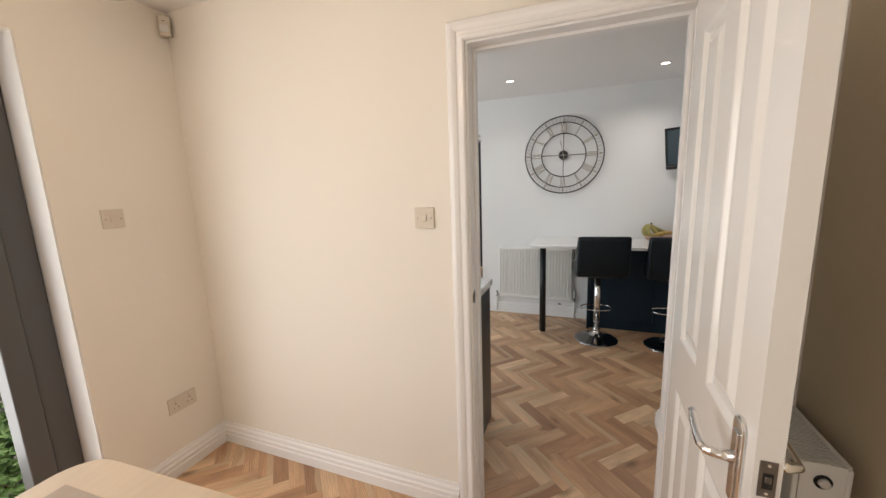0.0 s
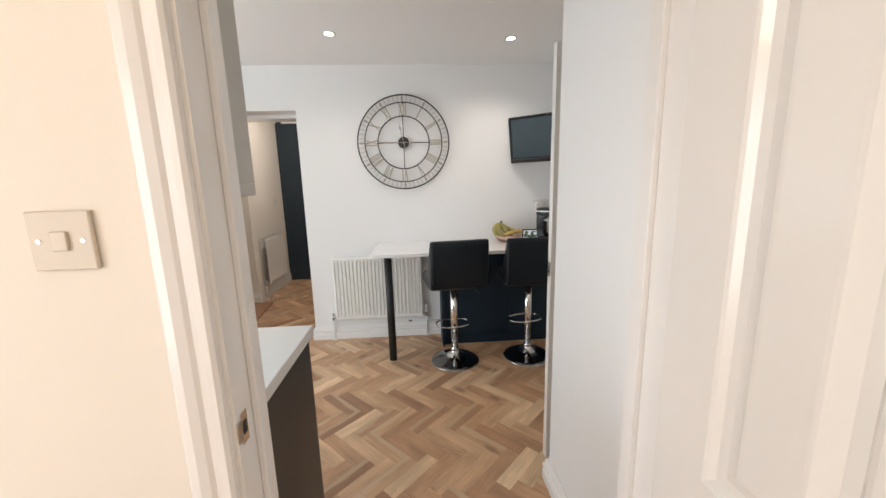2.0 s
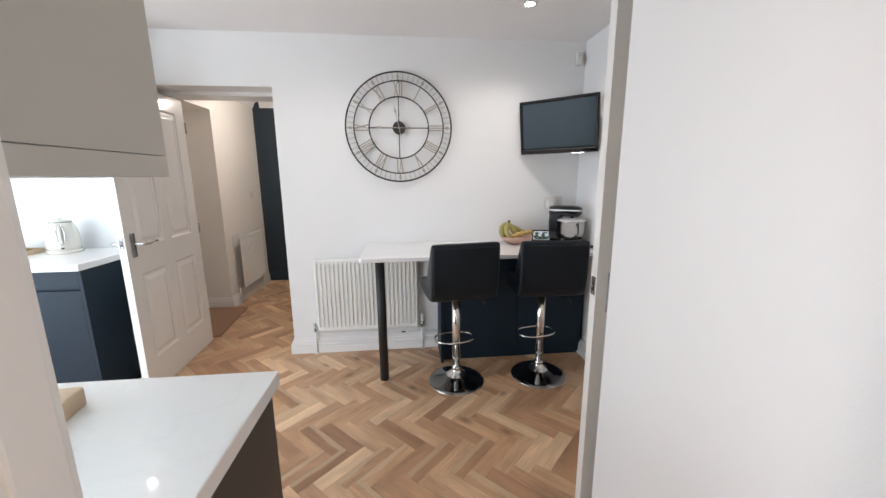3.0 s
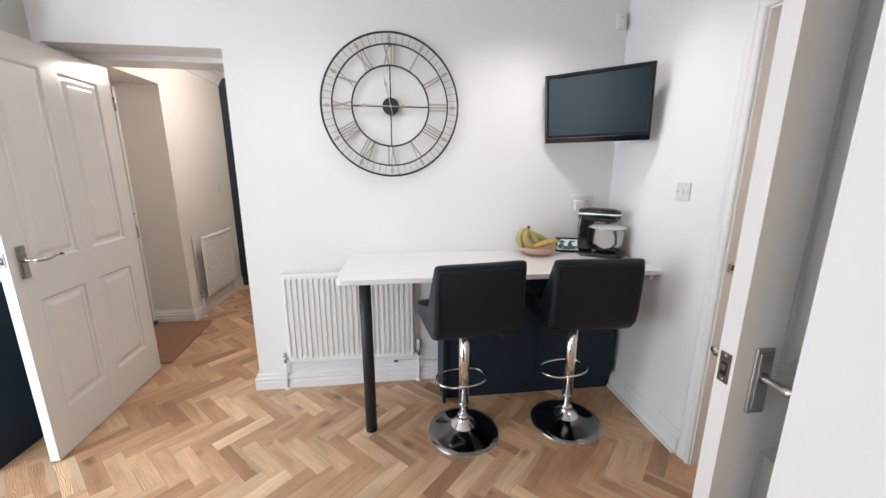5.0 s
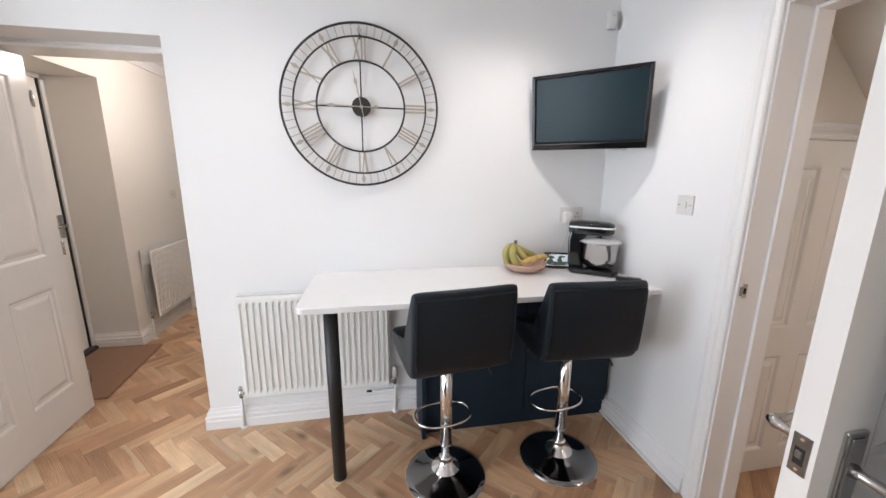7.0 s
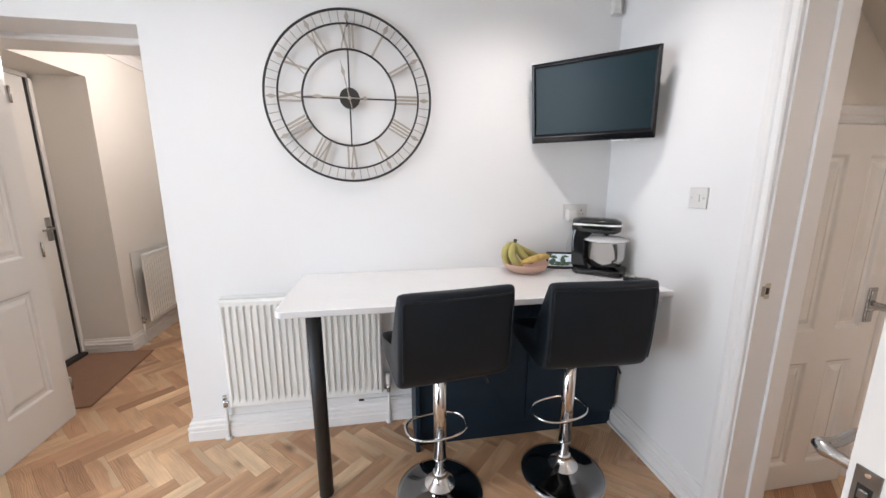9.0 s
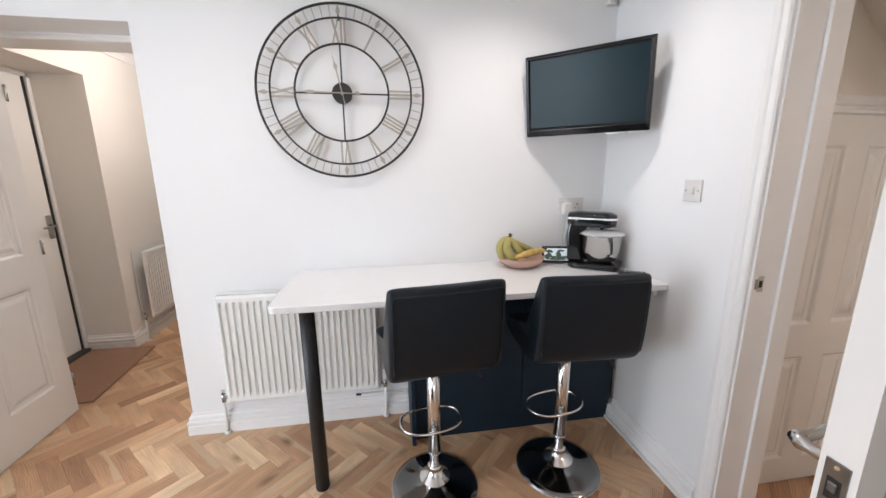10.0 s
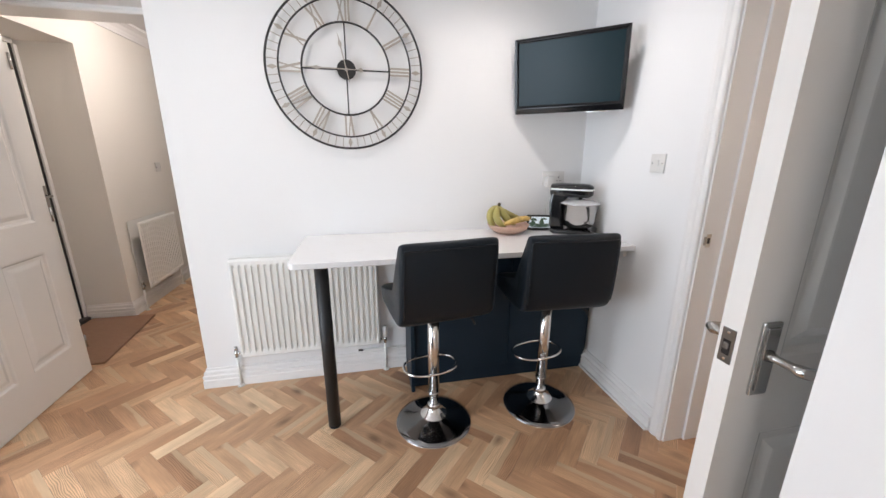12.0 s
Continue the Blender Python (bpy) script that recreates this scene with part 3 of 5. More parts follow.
# Skirting boards
skirting((OX1, KY1), (KX1, KY1), (0, -1), m0=1, m1=-1)
skirting((OX1, KY1), (OX1, 4.195), (-1, 0), m0=1)
skirting((KX1, KY1), (KX1, CY1 + 0.079), (-1, 0), m0=-1)
skirting((0.675, 2.205), (0.675, DY1), (-1, 0), m0=1, m1=-1)
skirting((0.675, 2.205), (KX1 - 0.002, 2.205), (0, 1), m0=1, m1=-1)
skirting((RX0, DY0), (DX0 - 0.079, DY0), (0, -1), m0=-1)
skirting((RX0, PY1), (RX0, DY0), (1, 0), m1=-1)
skirting((HX, 6.3), (HX, FY1), (1, 0), m0=-1, m1=1)
skirting((FX + 0.05, FY1), (HX, FY1), (0, -1), m1=1)
skirting((HX, 6.3), (0.1, 6.3), (0, -1), material="navywall", m0=-1)
skirting((2.27, 3.24), (3.0, 3.24), (0, -1))


structure("floor_bead", box(KX1 - 0.042, KX1 - 0.0245, CY1 + 0.079, 3.77, 0.0005, 0.014), "trim", "thin white bead along the skirting foot", 0.004)


# ---- doors ----
def panel_mesh(w, h, t):
    """A raised panel with moulded margins on both faces, centred at x = 0, from z = 0 to h."""
    bm = bmesh.new()
    for s in (-1, 1):
        loops = []
        for inset, depth in ((0.0, 0.0), (0.006, 0.002), (0.014, 0.010), (0.03, 0.010), (0.052, 0.002), (0.058, 0.0015)):
            y = s * (t / 2 - depth)
            loops.append([bm.verts.new((x, y, z)) for x, z in ((-w / 2 + inset, inset), (w / 2 - inset, inset), (w / 2 - inset, h - inset), (-w / 2 + inset, h - inset))])
        for a, b in zip(loops, loops[1:]):
            for i in range(4):
                bm.faces.new((a[i], a[(i + 1) % 4], b[(i + 1) % 4], b[i]))
        bm.faces.new(loops[-1])
    return bm


def lever_set(door, x, z, t, side, mirror=1, material="nickel", swan=False):
    """Back plate and lever on the face at y = side * t / 2; the lever points to -x * mirror."""
    y = side * t / 2
    if swan:
        bm = prism([(0.025 * math.cos(math.radians(a)), 0.06 + 0.025 * math.sin(math.radians(a))) for a in range(0, 181, 20)] + [(-0.025, -0.1), (0.025, -0.1)], 0.0, 0.007)
        plate = part("handle_plate", bm, "chrome", door, "chrome back plate with an arched top", 0.003, m=pose(x, y, z, 90 if side < 0 else -90, 0, 0) @ pose(0, 0, 0, 0, 0, 0 if side < 0 else 180))
        part("plate_ridge", box(-0.012, 0.012, -0.09, 0.055, 0.007, 0.0105), "chrome", plate, bevel=0.002)
        pts = [(x, y + side * 0.008, z), (x, y + side * 0.035, z), (x - 0.006, y + side * 0.05, z), (x - 0.03, y + side * 0.054, z - 0.004), (x - 0.055, y + side * 0.054, z - 0.002), (x - 0.08, y + side * 0.053, z + 0.003), (x - 0.1, y + side * 0.052, z + 0.009), (x - 0.12, y + side * 0.05, z + 0.016)]
        part("handle_lever", tube(pts, [0.012, 0.0095, 0.0095, 0.0095, 0.009, 0.0088, 0.0085, 0.0075], 14), "chrome", door, "swept chrome lever", smooth=True)
        return
    plate = part("handle_plate", box(x - 0.021, x + 0.021, min(y, y + side * 0.008), max(y, y + side * 0.008), z - 0.085, z + 0.065), material, door, "rectangular brushed metal back plate", 0.003)
    part("plate_ridge", box(x - 0.014, x + 0.014, min(y + side * 0.008, y + side * 0.011), max(y + side * 0.008, y + side * 0.011), z - 0.075, z + 0.055), material, plate, bevel=0.0015)
    yy = y + side * 0.011
    pts = [(x, yy, z), (x, yy + side * 0.012, z), (x, yy + side * 0.04, z), (x, yy + side * 0.05, z), (x - mirror * 0.005, yy + side * 0.06, z)]
    rs = [0.0125, 0.0078, 0.0088, 0.0115, 0.011]
    for f, dz, q in ((0.08, -0.001, 0.0095), (0.16, -0.003, 0.0085), (0.28, -0.004, 0.008), (0.42, -0.001, 0.0075), (0.58, 0.006, 0.0075), (0.75, 0.006, 0.008), (0.9, 0.002, 0.008), (1.0, -0.001, 0.006)):
        pts.append((x - mirror * (0.008 + 0.115 * f), yy + side * (0.061 + 0.004 * math.sin(f * 3)), z + dz))
        rs.append(q)
    part("handle_lever", tube(pts, rs, 12), material, door, "curved metal lever handle", smooth=True)


def panel_door(name, m, w, h, label, category="door", handle_z=1.0, handle="both", t=0.04, panels=None, material="gloss", swan=False):
    """Hinge edge at x = 0, free edge at x = w; faces at y = -t/2 and t/2."""
    d = thing(name, m, label, category)
    st = 0.105 if w > 0.6 else 0.085
    mull = 0.095
    pw = (w - 2 * st - mull) / 2
    rows = panels or ((0.22, 0.80), (0.97, h - 0.11))
    bm = bmesh.new()
    for a, b in ((0, st), (st + pw, st + pw + mull), (w - st, w)):
        box(a, b, -t / 2, t / 2, 0, h, bm)
    zs = [0] + [z for r in rows for z in r] + [h]
    for a, b in ((st, st + pw), (st + pw + mull, w - st)):
        for i in range(0, len(zs), 2):
            box(a, b, -t / 2, t / 2, zs[i], zs[i + 1], bm)
    bmesh.ops.remove_doubles(bm, verts=bm.verts, dist=1e-5)
    part("leaf", bm, material, d, "gloss white door stiles and rails")
    for cx in (st + pw / 2, st + pw + mull + pw / 2):
        for z0, z1 in rows:
            part("door_panel", panel_mesh(pw, z1 - z0, t), material, d, m=pose(cx, 0, z0))
    x = w - 0.062
    if handle in ("both", "front"):
        lever_set(d, x, handle_z, t, -1, swan=swan)
    if handle in ("both", "back"):
        lever_set(d, x, handle_z, t, 1, swan=swan)
    latch = part("latch_plate", box(w, w + 0.0022, -0.0125, 0.0125, handle_z - 0.022, handle_z + 0.046), "latchmetal", d, "small metal latch face plate")
    part("latch_bolt", box(w + 0.0022, w + 0.006, -0.005, 0.005, handle_z + 0.006, handle_z + 0.019), "latchmetal", latch, bevel=0.002)
    part("latch_slot", box(w + 0.0022, w + 0.0026, -0.0075, 0.0075, handle_z - 0.006, handle_z + 0.024), "dark", latch)
    for sz in (-0.015, 0.039):
        part("screw_head", lathe([(0, 0), (0.0032, 0), (0.0028, 0.0009), (0, 0.0011)], 10), "chrome", latch, m=pose(w + 0.0022, 0, handle_z + sz, 0, 90, 0))
    for hz in (0.2, h * 0.5, h - 0.2):
        hg = part("hinge", tube([(-0.004, t / 2 + 0.004, hz - 0.04), (-0.004, t / 2 + 0.004, hz + 0.04)], 0.006, 8), "nickel", d, smooth=True)
    return d


# Door A, between dining room and kitchen, opened into the dining room
panel_door("dining_door", pose(DX1 + 0.010, DY0 - 0.012, 0.006, 0, 0, -90.9), 0.675, 1.98, "open gloss white panelled door before a radiator", handle_z=0.945, swan=True)
# Door B, opened across the lobby doorway's near side
panel_door("lobby_door", pose(KX1 - 0.02, CY0 + 0.022, 0.006, 0, 0, 180), 0.688, 1.98, "open gloss white panelled door with rectangular handle plates", handle_z=0.985)
# Door E, opened into the kitchen from the hall opening
panel_door("hall_door", pose(OX0 + 0.05, 4.33, 0.006, 0, 0, -87.5), 0.86, 1.985, "open gloss white panelled door by the navy units", handle_z=1.0)
panel_door("understairs_door", pose(1.66, 3.222, 0.006), 0.535, 1.575, "closed low white four-panel door under the stairs", handle_z=0.87, handle="front", panels=((0.12, 0.62), (0.76, 1.47)), t=0.034)
# Entrance door in the hall recess
fd = thing("entrance_door", pose(FX, FY0 + 0.02, 0.03), "closed white front door in a deep recess", "door")
part("leaf", box(-0.022, 0.022, 0.0, 0.73, 0, 2.02), "gloss", fd, bevel=0.002)
for z0, z1 in ((0.16, 0.78), (0.98, 1.86)):
    part("door_panel", panel_mesh(0.42, z1 - z0, 0.05), "gloss", fd, m=pose(0, 0.36, z0, 0, 0, 90))
pl = part("handle_plate", box(0.022, 0.032, 0.655, 0.695, 0.9, 1.07), "nickel", fd, "brushed metal back plate", 0.002)
part("handle_lever", tube([(0.03, 0.675, 0.995), (0.07, 0.675, 0.995), (0.078, 0.66, 0.995), (0.08, 0.56, 0.99)], [0.01, 0.008, 0.009, 0.008], 10), "nickel", fd, smooth=True)
structure("door_frame_entrance", box(FX - 0.06, FX + 0.04, FY1 - 0.03, FY1 - 0.001, 0, 2.05), "trim", "white frame of the front door", 0.003)
structure("door_seal", box(FX - 0.02, FX + 0.026, FY1 - 0.05, FY1 - 0.03, 0.03, 2.05), "dark", "dark rubber seal at the door edge")
structure("door_frame_entrance_head", box(FX - 0.06, FX + 0.04, FY0, FY1 - 0.03, 2.05, 2.079), "trim", "white frame head", 0.003)
structure("threshold", box(FX - 0.04, FX + 0.07, FY0, FY1 - 0.001, 0.0, 0.028), "threshold", "dark metal threshold of the front door", 0.004)

# Strike plates on the linings
for nm, m in (("strike_plate", pose(DX0 + 0.0015, 1.30, 1.02)), ("strike_plate", pose(KX1 + 0.03, CY1 - 0.0015, 1.0, 0, 0, -90))):
    s = thing(nm, m, "small metal strike plate let into a white door lining", "strike plate", "strike plates")
    part("plate", box(-0.001, 0.001, -0.01, 0.011, -0.028, 0.028), "chrome", s)
    part("keep_lip", box(-0.001, 0.003, -0.022, -0.012, -0.018, 0.018), "nickel", s)
    part("keep_hole", box(0.001, 0.0014, -0.006, 0.007, -0.012, 0.012), "dark", s)

# Patio door frame
pf = thing("patio_door", pose(RX0 - 0.195, 0, 0), "dark anthracite framed glazed patio door beside the cream wall", "patio door")
for y0, y1, x0, x1 in ((PY1 - 0.1, PY1 - 0.007, -0.03, 0.04), (PY1 - 0.18, PY1 - 0.102, -0.04, 0.055), (-0.55, -0.45, -0.03, 0.05), (PY0, PY0 + 0.08, -0.04, 0.03)):
    part("frame_stile", box(x0, x1, y0, y1, 0.0, PH - 0.01), "anth", pf, "anthracite vertical door stile", 0.004)
for y0, y1 in ((-0.448, PY1 - 0.182), (PY0 + 0.082, -0.552)):
    part("top_rail", box(-0.03, 0.04, y0, y1, PH - 0.1, PH - 0.01), "anth", pf, bevel=0.004)
    part("bottom_rail", box(-0.03, 0.04, y0, y1, 0.0, 0.1), "anth", pf, bevel=0.004)
structure("patio_reveal", box(RX0 - 0.152, RX0 - 0.003, PY1 - 0.006, PY1 - 0.001, 0, PH), "trim", "bright white reveal beside the patio door")


# ---- fixtures ----
def downlight(x, y):
    d = thing("downlight", pose(x, y, H), "lit recessed chrome-rimmed downlight in the white ceiling", "downlight", "ceiling downlights")
    part("rim", lathe([(0.036, 0.0), (0.044, 0.0), (0.043, -0.004), (0.036, -0.006), (0.030, -0.001), (0.036, 0.0)], 28), "chrome", d, "chrome ring", smooth=True)
    part("lamp_face", lathe([(0.0, -0.0035), (0.022, -0.003), (0.029, -0.0015), (0.0, -0.001)], 20), "lampglow", d, "glowing warm white lens", smooth=True)
    return d


for sx, sy in SPOTS:
    downlight(sx, sy)


def pendant():
    d = thing("ceiling_light", pose(-1.27, 0.7, H), "white frosted glass dish ceiling light on a short stem", "ceiling light")
    part("ceiling_rose", lathe([(0.0, -0.001), (0.06, -0.001), (0.058, -0.022), (0.0, -0.03)], 24), "chrome", d, smooth=True)
    part("stem", tube([(0, 0, -0.028), (0, 0, -0.17)], 0.006, 12), "chrome", d, smooth=True)
    part("shade", lathe([(0.0, -0.16), (0.11, -0.19), (0.125, -0.21), (0.1, -0.24), (0.05, -0.258), (0.0, -0.262)], 36), "ceramic", d, "frosted white dish shade", smooth=True)


pendant()


def switch(m, label, group="light switches", double=False, material="plastic", socket=False):
    w = 0.146 if double else 0.086
    s = thing("wall_socket" if socket else "light_switch", m, label, "socket" if socket else "light switch", "wall sockets" if socket else group)
    part("face_plate", box(-w / 2, w / 2, -0.008, -0.0002, -0.043, 0.043), material, s, bevel=0.002)
    if socket:
        for c in ((-0.036, 0.036) if double else (0,)):
            part("rocker", box(c - 0.006 if double else -0.02, c + 0.006 if double else -0.008, -0.012, -0.008, 0.012, 0.032), material, s, bevel=0.001)
            for dx, dz, ww, hh in ((0, 0.01, 0.003, 0.007), (-0.011, -0.014, 0.0045, 0.003), (0.011, -0.014, 0.0045, 0.003)):
                part("pin_slot", box(c + dx - ww / 2 - 0.001, c + dx + ww / 2 + 0.001, -0.0084, -0.008, dz - hh, dz + hh / 2), "dark", s)
    else:
        part("rocker", box(-0.011, 0.011, -0.0125, -0.008, -0.014, 0.014), material, s, bevel=0.0015)
        for c in (-0.03, 0.03):
            part("screw_cap", lathe([(0, 0), (0.0035, 0), (0.0035, 0.001), (0, 0.0012)], 10), "nickel", s, m=pose(c, -0.008, 0, 90))
    return s


switch(pose(-0.411, DY0, 1.352), "aged white square light switch on the cream wall by the doorway", material="oldplastic")
switch(pose(KX1, 3.375, 1.306, 0, 0, -90), "white square light switch beside the lobby doorway")
switch(pose(RX0, 0.9, 1.385, 0, 0, 90), "aged white switch plate near the patio door", material="oldplastic")
switch(pose(RX0, 1.06, 0.38, 0, 0, 90), "aged white double power socket low on the cream wall", double=True, material="oldplastic", socket=True)
switch(pose(1.217, KY1, 1.197), "white double power socket with a charger plugged in", double=True, socket=True)


def charger():
    c = thing("phone_charger", pose(1.178, KY1 - 0.008, 1.178), "white plug-in charger with a thin white cable down to the bar", "charger")
    part("plug_body", box(-0.023, 0.023, -0.045, -0.001, -0.03, 0.035), "plastic", c, bevel=0.005)
    pts = [(0.005 + 0.01 * math.sin(i * 0.7), -0.02 + 0.004 * i / 3, -0.028 - 0.225 * i / 10) for i in range(11)] + [(-0.005, -0.03, -0.262), (-0.02, -0.04, -0.268)]
    part("cable", tube(pts, 0.002, 6), "plastic", c, smooth=True)
    part("cable_loop", tube([(0.01, -0.02, -0.03), (0.02, -0.022, -0.1), (0.012, -0.03, -0.17), (0.002, -0.03, -0.1), (0.004, -0.02, -0.03)], 0.0017, 6), "plastic", c, smooth=True)


charger()


def pir(m, label, material):
    s = thing("motion_sensor", m, label, "motion sensor", "alarm motion sensors")
    bm = prism(rounded(-0.026, 0.026, -0.038, 0.0, 0.014, 5, (0, 0, 1, 1)), -0.045, 0.045)
    part("housing", bm, material, s, bevel=0.006)
    part("lens", prism(rounded(-0.018, 0.018, -0.042, -0.036, 0.002), -0.03, 0.002), "plastic", s, "ribbed translucent lens", 0.002)
    part("indicator", box(-0.004, 0.004, -0.0395, -0.038, 0.018, 0.021), "dark", s)


pir(pose(RX0 + 0.02, DY0 - 0.02, 2.31, 0, 0, 45), "cream alarm motion sensor high in the dining room corner", "oldplastic")
pir(pose(1.362, KY1 - 0.002, 2.262, 0, 0, -12), "white alarm motion sensor high in the kitchen corner", "plastic")


def radiator(m, w, h, label, d=0.055, ribs=None, valves=True, covers=True):
    """Panel radiator: back at y = 0, front at y = -d, from x = 0 to w and z = 0 to h."""
    r = thing("radiator", m, label, "radiator", "panel radiators")
    n = ribs or round(w / 0.0333)
    bm = bmesh.new()
    p = (w - 0.02) / n
    cols = [(0.0, 0.012), (0.01, 0.0)]
    for i in range(n):
        x = 0.01 + i * p
        cols += [(x + p * 0.24, 0.0), (x + p * 0.36, 0.013), (x + p * 0.64, 0.013), (x + p * 0.76, 0.0)]
    cols += [(w - 0.01, 0.0), (w, 0.012)]
    zt = [(0.0, 0.012, 0), (0.012, 0.0, 0), (0.03, 0.0, 0), (0.05, 0.0, 1), (h - 0.05, 0.0, 1), (h - 0.03, 0.0, 0), (h - 0.012, 0.0, 0), (h, 0.012, 0)]
    grid = [[bm.verts.new((x, -d + max(e, (v if k else min(v, 0.012) if i in (0, len(cols) - 1) else 0)), z)) for i, (x, v) in enumerate(cols)] for z, e, k in zt]
    for a, b in zip(grid, grid[1:]):
        for i in range(len(cols) - 1):
            bm.faces.new((a[i], a[i + 1], b[i + 1], b[i]))
    part("front_panel", bm, "rad", r, "white ribbed pressed steel panel")
    for x in (0, w) if covers else ():
        part("side_cover", box(x - 0.002, x + 0.002, -d + 0.012, -0.012, 0.02, h - 0.004), "rad", r, bevel=0.0008)
    part("back_panel", box(0.001, w - 0.001, -0.016, -0.012, 0.01, h + 0.01), "rad", r)
    bm = bmesh.new()
    k = 0
    for i in range(int(w / 0.012)):
        box(0.004 + i * 0.012, 0.0105 + i * 0.012, -d + 0.013, -0.013, h - 0.006, h - 0.001, bm)
    if covers:
        part("top_grille", bm, "rad", r, "slotted white top grille")
    for x in (0.12, w - 0.12):
        part("wall_bracket", box(x - 0.012, x + 0.012, -0.0118, 0.0, 0.05, h - 0.05), "rad", r)
    if valves:
        for x, s in ((-0.028, -1), (w + 0.028, 1)):
            body = [(x, -d / 2, 0.0), (x, -d / 2, 0.045)]
            v = part("valve", tube(body, 0.011, 12), "nickel", r, "metal radiator valve", smooth=True)
            part("valve_tail", tube([(x, -d / 2, 0.025), (x - s * 0.03, -d / 2, 0.025)], 0.008, 10), "nickel", v, smooth=True)
            if s < 0:
                part("valve_cap", lathe([(0, 0.045), (0.010, 0.045), (0.0095, 0.065), (0, 0.068)], 14, c=(x, -d / 2)), "nickel", v, smooth=True)
            else:
                part("thermostat_head", lathe([(0, 0.045), (0.017, 0.046), (0.018, 0.06), (0.015, 0.105), (0.011, 0.113), (0, 0.114)], 18, c=(x, -d / 2)), "plastic", v, "white thermostat head", smooth=True)
            z0 = m.translation.z
            part("pipe", tube([(x, -d / 2, 0.0), (x, -d / 2, -z0 + 0.001)], 0.0075, 10), "rad", r, "white painted pipe", smooth=True)
            part("pipe_collar", lathe([(0.009, -z0 + 0.001), (0.02, -z0 + 0.001), (0.017, -z0 + 0.009), (0.009, -z0 + 0.012)], 16, c=(x, -d / 2)), "rad", r, smooth=True)
    return r


radiator(pose(-0.69, KY1 - 0.001, 0.19), 0.80, 0.595, "white ribbed panel radiator under the breakfast bar")
radiator(pose(HX, 5.33, 0.19, 0, 0, 90), 0.62, 0.58, "white ribbed panel radiator on the hall wall", d=0.1, covers=False)


def box_radiator():
    r = thing("radiator", pose(0.715, 0.94, 0.0), "white double panel radiator with slotted top behind the open door", "radiator", "panel radiators")
    part("front_panel", box(0, 0.012, 0, 0.31, 0.16, 0.775), "rad", r, bevel=0.004)
    part("back_panel", box(0.1, 0.112, 0, 0.31, 0.16, 0.775), "rad", r, bevel=0.004)
    part("side_cover", box(0.012, 0.1, -0.001, 0.003, 0.17, 0.782), "rad", r, bevel=0.001)
    bm = bmesh.new()
    for i in range(24):
        for x0, x1 in ((0.016, 0.096),):
            box(x0, x1, 0.009 + i * 0.0125, 0.0145 + i * 0.0125, 0.775, 0.782, bm)
    for x0, x1 in ((0.004, 0.016), (0.096, 0.108)):
        box(x0, x1, 0.003, 0.307, 0.7765, 0.7835, bm)
    part("top_grille", bm, "rad", r, "white slotted top grille")
    part("grille_shadow_plate", box(0.012, 0.1, 0.004, 0.3, 0.72, 0.724), "dark", r)
    vb = part("vent_plug", lathe([(0, 0), (0.011, 0), (0.011, 0.012), (0.006, 0.014), (0.0, 0.014)], 16), "plastic", r, smooth=True, m=pose(0.056, -0.001, 0.735, 90))
    part("plug_recess", lathe([(0.012, 0), (0.018, 0), (0.018, 0.004), (0.012, 0.003)], 20), "dark", vb)
    part("wall_bracket", box(0.112, 0.144, 0.1, 0.14, 0.3, 0.6), "rad", r)
    for y in (0.05, 0.26):
        part("pipe", tube([(0.056, y, 0.16), (0.056, y, 0.001)], 0.0075, 10), "rad", r, smooth=True)


box_radiator()


